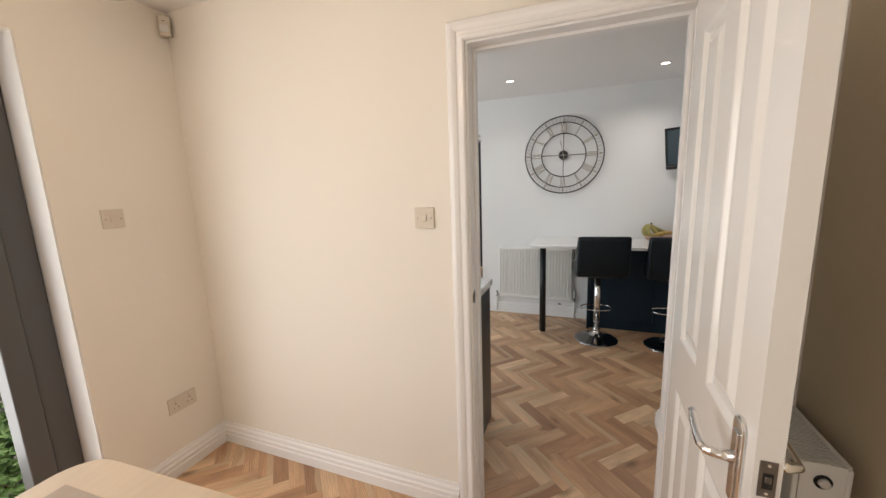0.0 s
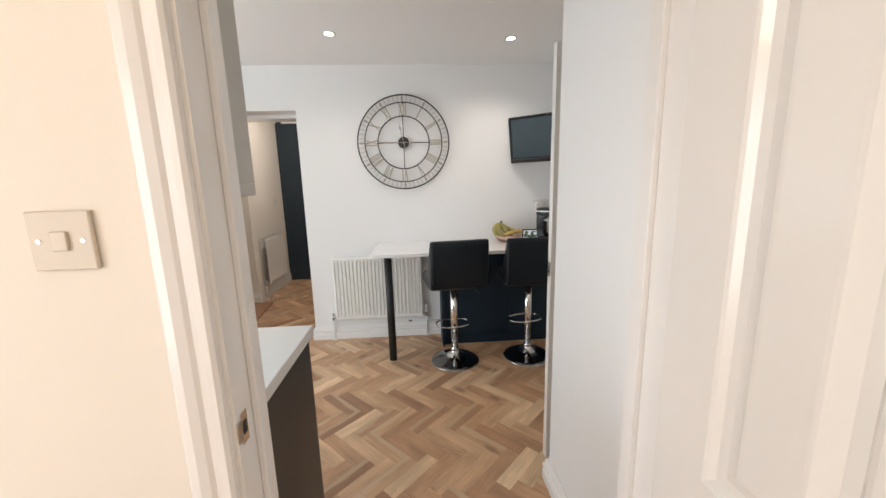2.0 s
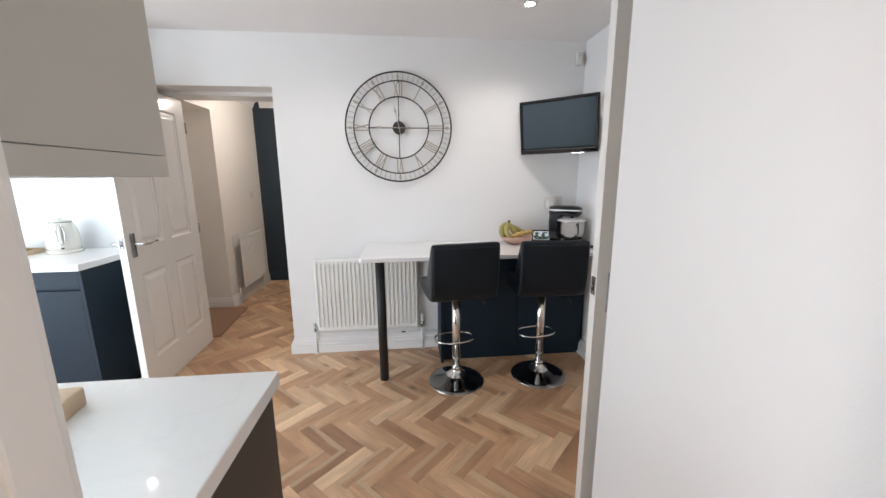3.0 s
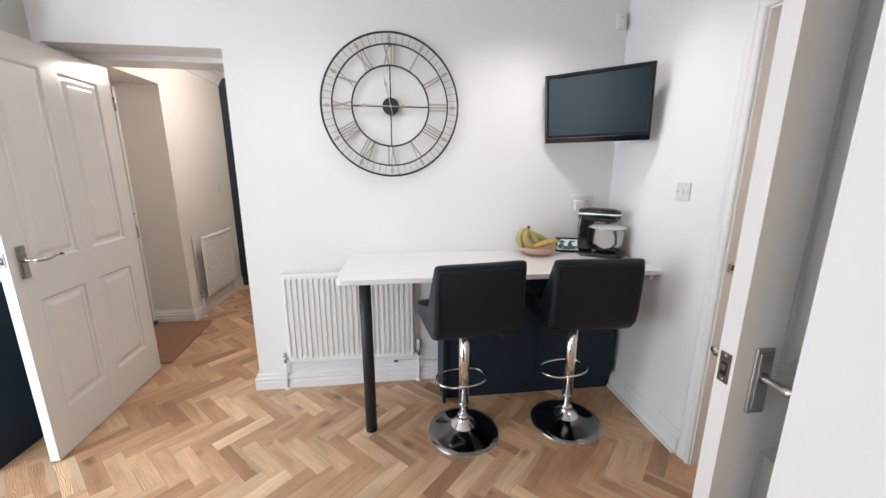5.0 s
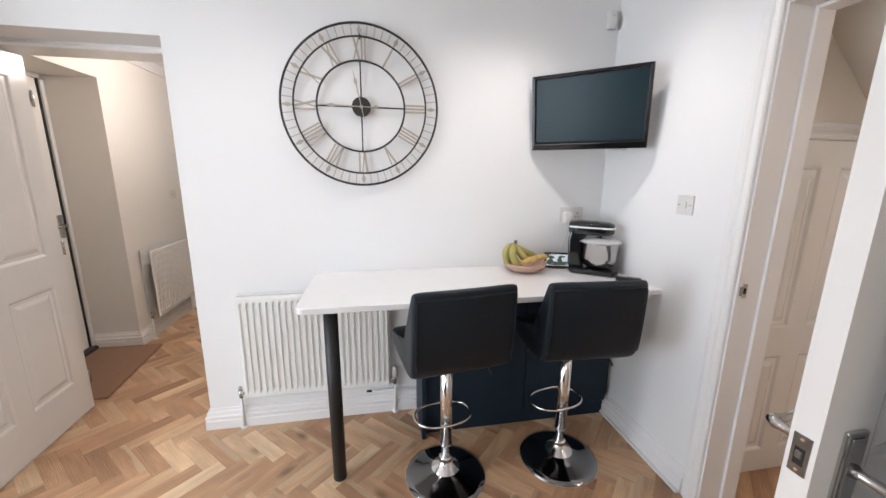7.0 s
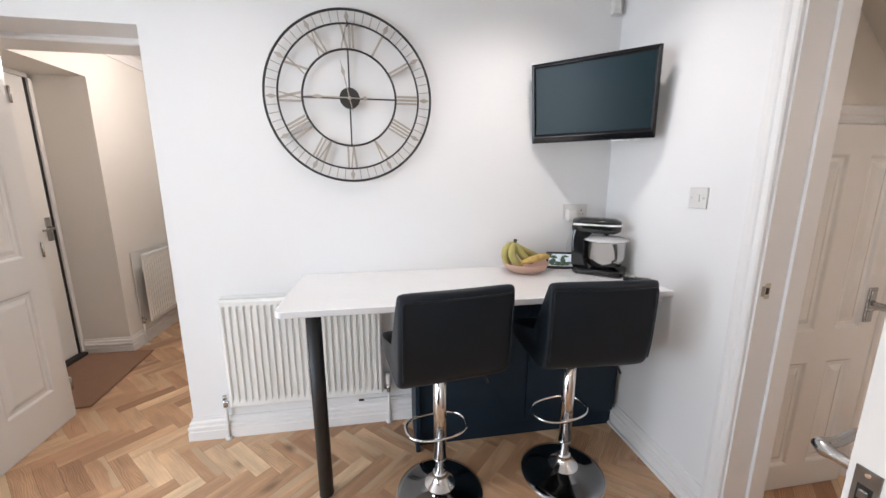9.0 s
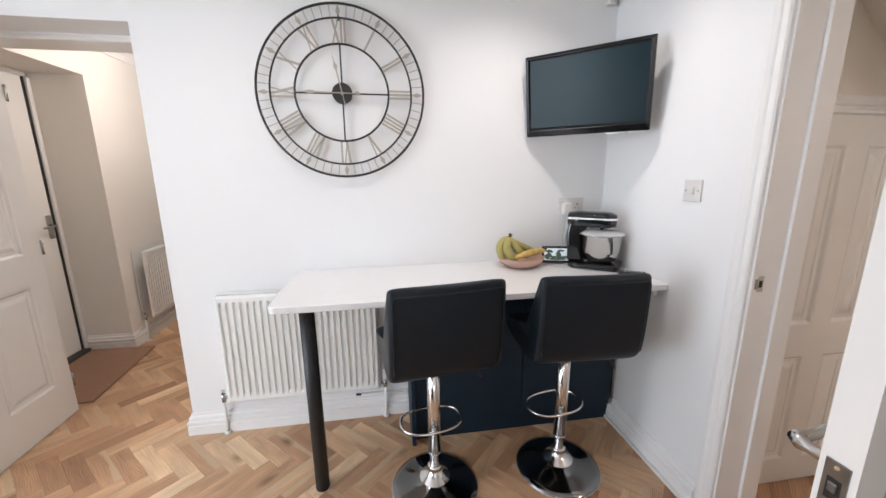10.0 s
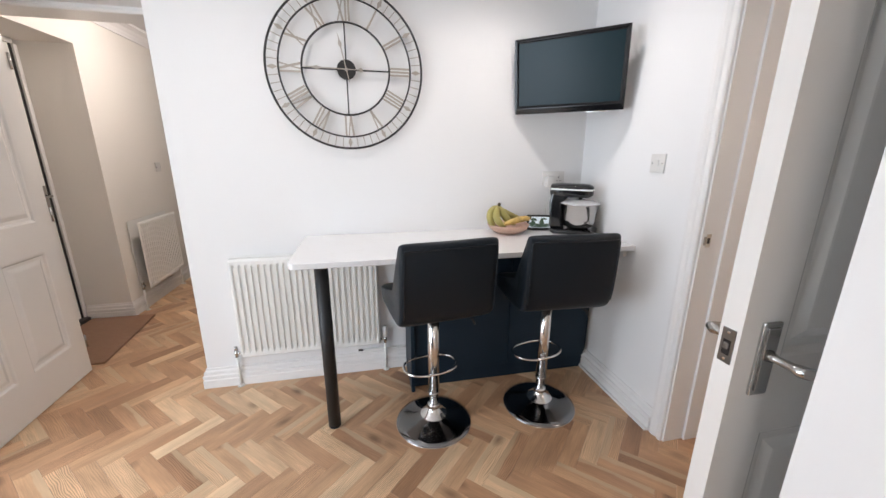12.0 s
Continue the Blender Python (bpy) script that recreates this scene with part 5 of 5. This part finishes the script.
# ---- kitchen units by the doorway ----
def unit_near():
    cab = thing("base_cabinet", pose(0, 0, 0), "dark base units with a plain end panel by the doorway", "cabinet", "navy base cabinets")
    part("end_panel", box(-0.335, -0.315, DY1 + 0.002, 1.995, 0.0, 0.869), "anth2", cab, "plain dark graphite end panel", 0.001)
    part("body", box(-1.7, -0.336, DY1 + 0.002, 1.96, 0.1, 0.869), "navy", cab)
    for i in range(3):
        part("door", box(-1.69 + i * 0.452, -1.69 + i * 0.452 + 0.448, 1.9605, 1.98, 0.105, 0.72), "navy", cab, bevel=0.0015)
        part("drawer_front", box(-1.69 + i * 0.452, -1.69 + i * 0.452 + 0.448, 1.9605, 1.98, 0.735, 0.865), "navy", cab, bevel=0.0015)
    part("plinth", box(-1.7, -0.34, 1.9, 1.92, 0.0, 0.099), "navy", cab)
    w = thing("worktop", pose(0, 0, 0), "white quartz worktop with faint grey veins beside the doorway", "worktop", "quartz worktops")
    part("slab", box(-1.7, -0.308, DY1 + 0.002, 2.035, 0.87, 0.91), "quartz", w, bevel=0.003)
    u = thing("wall_cabinet", pose(0, 0, 0), "stone-grey wall cabinet over the white worktop", "cabinet", "grey wall cabinets")
    part("body", box(-1.7, -0.3585, DY1 + 0.002, 1.74, 1.43, H - 0.03), "grey", u, bevel=0.001)
    part("end_panel", box(-0.358, -0.34, DY1 + 0.002, 1.76, 1.43, H - 0.03), "grey", u, "plain grey end panel", 0.001)
    for i in range(3):
        part("door", box(-1.69 + i * 0.443, -1.69 + i * 0.443 + 0.44, 1.7405, 1.76, 1.43, H - 0.04), "grey", u, bevel=0.0015)
    part("light_pelmet", box(-1.7, -0.34, DY1 + 0.002, 1.76, 1.398, 1.4290), "grey", u, "grey pelmet below the cabinet", 0.001)
    # Hidden glowing strip added to brighten the worktop, modelled on the far cabinet's.
    part("strip_light", box(-1.6, -0.42, 1.5, 1.56, 1.3955, 1.3975), "underlight", u, "thin cool white light strip")
    b = thing("chopping_board", pose(-0.84, 1.785, 0.9105, 0, 0, 8), "thick pale wooden chopping board lying on the white worktop", "chopping board")
    part("slab", prism(rounded(-0.18, 0.18, -0.13, 0.13, 0.012, 4), 0.0, 0.042), "board", b, bevel=0.004)


M["anth2"] = mat("graphite_cabinet_paint", (0.034, 0.034, 0.035), 0.4, var=0.05, bump=0.01)
unit_near()


def unit_far():
    x1 = -1.885
    cab = thing("base_cabinet", pose(0, 0, 0), "navy handleless base units with a drawer line", "cabinet", "navy base cabinets")
    part("end_panel", box(x1 - 0.03, x1 - 0.01, 3.4305, KY1 - 0.002, 0.0, 0.869), "navy", cab, "plain navy end panel", 0.001)
    part("body", box(KX0 + 0.01, x1 - 0.031, 3.455, KY1 - 0.002, 0.1, 0.869), "navy", cab)
    for i in range(3):
        x = x1 - 0.031 - 0.58 * (i + 1)
        part("door", box(x, x + 0.578, 3.434, 3.4545, 0.105, 0.745), "navy", cab, bevel=0.002)
        part("drawer_front", box(x, x + 0.578, 3.434, 3.4545, 0.762, 0.866), "navy", cab, bevel=0.002)
    part("plinth", box(KX0 + 0.01, x1 - 0.05, 3.5, 3.52, 0.0, 0.099), "navy", cab)
    w = thing("worktop", pose(0, 0, 0), "white quartz worktop along the clock wall", "worktop", "quartz worktops")
    part("slab", box(KX0 + 0.01, x1, 3.41, KY1 - 0.002, 0.87, 0.91), "quartz", w, bevel=0.003)
    structure("splashback", box(KX0 + 0.01, x1 - 0.0, KY1 - 0.01, KY1 - 0.001, 0.911, 1.409), "splash", "glossy white splashback")
    u = thing("wall_cabinet", pose(0, 0, 0), "grey wall cabinet over the lit white splashback", "cabinet", "grey wall cabinets")
    part("body", box(KX0 + 0.01, -1.812, 3.67, KY1 - 0.002, 1.41, 2.3), "grey", u, bevel=0.001)
    part("end_panel", box(-1.811, -1.793, 3.65, KY1 - 0.002, 1.40, 2.3), "grey", u, "plain grey end panel", 0.001)
    for i in range(3):
        x = -1.812 - 0.575 * (i + 1)
        part("door", box(x + 0.002, x + 0.573, 3.65, 3.6695, 1.40, 2.3), "grey", u, bevel=0.002)
    part("cornice", box(KX0 + 0.01, -1.788, 3.645, KY1 - 0.002, 2.301, 2.32), "grey", u, bevel=0.003)
    part("strip_light", box(KX0 + 0.1, -2.0, 3.9, 3.92, 1.402, 1.4095), "underlight", u, "thin cool white light strip")
    k = thing("kettle", pose(-2.3, 3.84, 0.9105, 0, 0, -56), "cream domed electric kettle with a chrome-edged handle on the white worktop", "kettle")
    part("base", lathe([(0, 0), (0.092, 0), (0.095, 0.01), (0.088, 0.02), (0, 0.02)], 36), "ceramic", k, "cream power base", smooth=True)
    part("body", lathe([(0, 0.021), (0.084, 0.021), (0.089, 0.045), (0.087, 0.1), (0.077, 0.155), (0.062, 0.2), (0.058, 0.206), (0, 0.206)], 40), "ceramic", k, "cream domed body", smooth=True)
    part("lid_seam", lathe([(0.0575, 0.206), (0.0595, 0.206), (0.0595, 0.209), (0.0575, 0.209)], 36), "dark", k, "dark joint under the lid", smooth=True)
    lid = part("lid", lathe([(0, 0.209), (0.059, 0.209), (0.056, 0.218), (0.03, 0.228), (0.0, 0.23)], 36), "ceramic", k, smooth=True)
    part("lid_knob", lathe([(0, 0.229), (0.012, 0.23), (0.014, 0.24), (0.008, 0.247), (0, 0.248)], 20), "ceramic", lid, smooth=True)
    lean = pose(0.083, 0, 0.125, 0, -14, 0)
    loop = [(0.012, 0.021 * math.cos(math.tau * i / 28), 0.066 * math.sin(math.tau * i / 28)) for i in range(28)]
    part("handle_surround", tube(loop, 0.0045, 8, True), "chrome", k, "oval chrome edge", smooth=True, m=lean)
    # Solid grey plate stands in for the shade inside the handle slot.
    part("handle_shade_plate", prism([(0.016 * math.cos(math.tau * i / 24), 0.06 * math.sin(math.tau * i / 24)) for i in range(24)], 0.0, 0.009), "nickel", k, "grey plate standing in for the shade in the handle slot", m=lean @ pose(0, 0, 0, 90, 0, 90))
    part("handle", tube([(0.006, 0, 0.056), (0.034, 0, 0.052), (0.046, 0, 0.02), (0.044, 0, -0.02), (0.028, 0, -0.05), (0.006, 0, -0.056)], 0.0085, 12), "ceramic", k, "cream grip", smooth=True, m=lean)
    part("spout", tube([(-0.06, 0, 0.165), (-0.095, 0, 0.195)], [0.018, 0.01], 10), "ceramic", k, smooth=True)
    part("switch_tab", box(0.088, 0.1, -0.008, 0.008, 0.034, 0.042), "dark", k, bevel=0.002)
    t = thing("serving_tray", pose(-2.62, 3.76, 0.9105), "pale wooden tray carrying white tubs beside the kettle", "tray")
    part("tray_base", box(-0.16, 0.16, -0.11, 0.11, 0, 0.01), "board", t)
    for a in (box(-0.16, 0.16, -0.118, -0.11, 0, 0.03), box(-0.16, 0.16, 0.11, 0.118, 0, 0.03), box(0.16, 0.168, -0.11, 0.11, 0, 0.03), box(-0.168, -0.16, -0.11, 0.11, 0, 0.03)):
        part("tray_rim", a, "board", t, bevel=0.002)
    for x in (-0.06, 0.07):
        p = thing("storage_pot", pose(-2.62 + x, 3.76, 0.921), "small white ceramic pot on the wooden tray", "pot", "pots on the tray")
        part("pot", lathe([(0, 0), (0.045, 0), (0.055, 0.03), (0.056, 0.1), (0.0, 0.1)], 28), "ceramic", p, smooth=True)
        part("pot_lid", lathe([(0, 0.1), (0.057, 0.1), (0.055, 0.112), (0, 0.116)], 28), "ceramic", p, smooth=True)


unit_far()

# Kitchen garden door
kw = thing("garden_door", pose(-2.72, DY1 - 0.16, 0), "dark framed glazed garden door of the kitchen", "patio door")
for x0, x1, z0, z1 in ((-0.68, -0.6, 0.0, 2.12), (0.6, 0.66, 0.0, 2.12), (-0.04, 0.04, 0.08, 2.04), (-0.6, 0.6, 2.04, 2.12), (-0.6, 0.6, 0.0, 0.08)):
    part("frame_bar", box(x0, x1, -0.03, 0.03, z0, z1), "anth", kw, bevel=0.003)

# ---- hall ----
dm = thing("door_mat", pose(0, 0, 0), "brown ribbed coir doormat before the front door", "doormat")
part("mat_body", prism([(-2.18, 4.36), (-1.66, 4.40), (-1.73, 5.165), (-2.185, 5.17)], 0.0005, 0.014), "mat", dm, bevel=0.003)
sw = switch(pose(HX, 6.0, 1.2, 0, 0, 90), "white square light switch on the hall wall")

# ---- dining table ----
dt = thing("dining_table", pose(-1.03, 0.402, 0, 0, 0, 2.5), "pale limed wood dining table with a greyish inset top", "dining table")
TX, TY = 0.72, -1.7
part("tabletop_frame", prism(rounded(-0.08, TX, TY, 0.0, 0.1, 8, (1, 1, 1, 1)), 0.72, 0.75), "tablewood", dt, "pale wood rim with rounded corners", 0.006)
part("tabletop_inset", box(0.0, TX - 0.1, TY + 0.1, -0.1, 0.7502, 0.7516), "tableinset", dt, "greyish wood inset", 0.0005)
for x, y in ((-0.03, -0.1), (TX - 0.1, -0.1), (-0.03, TY + 0.05), (TX - 0.1, TY + 0.05)):
    part("leg", box(x, x + 0.06, y, y + 0.06, 0, 0.72), "tablewood", dt, bevel=0.004)
for x0, x1, y0, y1 in ((0.03, TX - 0.1, -0.08, -0.06), (0.03, TX - 0.1, TY + 0.07, TY + 0.09), (-0.01, 0.01, TY + 0.11, -0.1), (TX - 0.08, TX - 0.06, TY + 0.11, -0.1)):
    part("apron", box(x0, x1, y0, y1, 0.63, 0.72), "tablewood", dt, bevel=0.001)

# ---- garden ----
for i in range(7):
    for j in range(6):
        x1, y0 = -2.1 - i * 0.46, -1.4 + j * 0.61
        p = tagged(obj("paving_slab", box(x1 - 0.445, x1, y0, y0 + 0.595, -0.2195, -0.17 + 0.004 * ((i * 7 + j * 3) % 3)), "paving", 0.004), "pale worn rectangular garden paving slab", "paving slab", "garden paving slabs", "structure")


def hedge(x, y, n, seed, w=0.9, h=0.9):
    rng = random.Random(seed)
    s = thing("shrub", pose(x, y, -0.22), "leafy bright green shrub beside the paving", "shrub", "garden shrubs")
    bm = bmesh.new()
    for k in range(5):
        a = k * 1.3
        tube([(0, 0, 0), (0.1 * math.cos(a), 0.1 * math.sin(a), h * 0.4), (0.25 * math.cos(a), 0.25 * math.sin(a), h * 0.8)], [0.012, 0.008, 0.004], 6, bm=bm)
    part("trunk", bm, "fence", s, "thin woody stems")
    bm = bmesh.new()
    for k in range(n):
        r, a, z = w * 0.6 * math.sqrt(rng.random()), rng.random() * math.tau, h * (0.08 + 0.95 * rng.random() ** 0.8)
        c = Vector((r * math.cos(a), r * math.sin(a), z * (1 - 0.35 * r / w) + 0.1 * math.sin(a * 3)))
        e = Euler((rng.uniform(-1, 1), rng.uniform(-1, 1), rng.random() * 6.28)).to_matrix()
        L = 0.03 + 0.035 * rng.random()
        vs = [bm.verts.new(c + e @ Vector(p)) for p in ((0, 0, 0), (L * 0.3, L * 0.5, 0.005), (0, L * 1.3, -0.004), (-L * 0.3, L * 0.5, 0.005))]
        bm.faces.new(vs)
    part("crown", bm, "leaf", s, "mass of small green leaves")
    return s


for i, (x, y) in enumerate(((-2.85, 0.76), (-3.3, 0.78), (-3.55, 0.35))):
    hedge(x, y, 1500, 20 + i, 0.55, 0.3)
for i, (x, y) in enumerate(((-3.9, 2.0), (-4.4, 1.1), (-5.0, 2.6), (-5.3, 0.4), (-4.9, -0.8), (-5.2, 1.6))):
    hedge(x, y, 1500, i)
fe = thing("fence", pose(-6.6, 0, -0.22), "weathered brown timber garden fence behind the shrubs", "fence")
for i in range(40):
    part("fence_board", box(-0.01, 0.01, -3.5 + i * 0.2, -3.5 + i * 0.2 + 0.185, 0.03, 1.8 + 0.01 * (i % 3)), "fence", fe)
for i in range(5):
    part("fence_post", box(-0.09, -0.012, -3.5 + i * 1.9, -3.41 + i * 1.9, 0, 1.85), "fence", fe, bevel=0.004)


# ---- herringbone oak floor ----
def herringbone(regions, W, L, ox, oy, gap=0.0004, near=(-0.4, 2.9), limit=300):
    """Oak blocks at 45 degrees to the walls, clipped to the rooms; those nearest the walk are objects, the rest one mesh."""
    c45 = math.sqrt(0.5)
    meshes, pieces = {}, []

    def block_mesh(kind):
        me = bpy.data.meshes.new("oak_block")
        g, ch = gap / 2, 0.0007
        x0, x1, y0, y1 = -L / 2 + g, L / 2 - g, -W / 2 + g, W / 2 - g
        vs = [(x, y, -0.012) for x, y in ((x0, y0), (x1, y0), (x1, y1), (x0, y1))]
        vs += [(x, y, -0.0008) for x, y in ((x0, y0), (x1, y0), (x1, y1), (x0, y1))]
        vs += [(x, y, 0.0) for x, y in ((x0 + ch, y0 + ch), (x1 - ch, y0 + ch), (x1 - ch, y1 - ch), (x0 + ch, y1 - ch))]
        fs = [(0, 1, 5, 4), (1, 2, 6, 5), (2, 3, 7, 6), (3, 0, 4, 7), (4, 5, 9, 8), (5, 6, 10, 9), (6, 7, 11, 10), (7, 4, 8, 11), (8, 9, 10, 11)]
        me.from_pydata(vs, [], fs)
        uv = me.uv_layers.new(name="UVMap")
        for lp in me.loops:
            v = vs[lp.vertex_index]
            uv.data[lp.index].uv = (v[0], v[1])
        me.materials.append(M["oak"])
        return me, vs, fs

    me, vs, fs = block_mesh(0)
    span = 110
    for i in range(-span, span):
        for j in range(-22, 23):
            for vert in (0, 1):
                bx, by = i * W + j * L, i * W - j * L
                cx, cy = (bx + L / 2, by + W / 2) if not vert else (bx - W / 2, by + L / 2)
                x, y = ox + c45 * (cx + cy), oy + c45 * (cy - cx)
                ang = -45 + (90 if vert else 0)
                inside = None
                for r in regions:
                    if r[0] - 0.0 < x < r[1] + 0.0 and r[2] < y < r[3]:
                        inside = r
                        break
                if inside is None:
                    near_r = [r for r in regions if r[0] - 0.1 < x < r[1] + 0.1 and r[2] - 0.1 < y < r[3] + 0.1]
                    if not near_r:
                        continue
                pieces.append((abs(x - near[0]) + abs(y - near[1]), x, y, ang))
    pieces.sort()
    floor = tagged(new("floor"), "oiled oak herringbone block floor", kind="structure")
    rng = random.Random(5)
    for d, x, y, ang in pieces[:limit]:
        o = new("oak_block", me)
        o.parent = floor
        o.matrix_basis = pose(x, y, rng.uniform(-0.0002, 0.0), 0, 0, ang)
    V, F = [], []
    UV = []
    for d, x, y, ang in pieces[limit:]:
        b0 = len(V)
        m = pose(x, y, 0, 0, 0, ang)
        V += [tuple(m @ Vector(v)) for v in vs]
        for f in fs:
            F.append(tuple(b0 + k for k in f))
            UV += [(vs[k][0], vs[k][1]) for k in f]
    mm = bpy.data.meshes.new("oak_blocks")
    mm.from_pydata(V, [], F)
    uv = mm.uv_layers.new(name="UVMap")
    uv.data.foreach_set("uv", [c for p in UV for c in p])
    mm.materials.append(M["oak"])
    o = new("oak_blocks", mm)
    o.parent = floor
    tagged(o, kind="stuff")


herringbone([(-3.7, 1.48, 1.28, 4.3), (-1.8, 0.86, -2.3, 1.28), (-2.2, 0.1, 4.2, 6.3), (1.48, 3.0, 1.3, 3.24)], 0.076, 0.304, -0.062, 3.026, near=(0.2, 3.0))
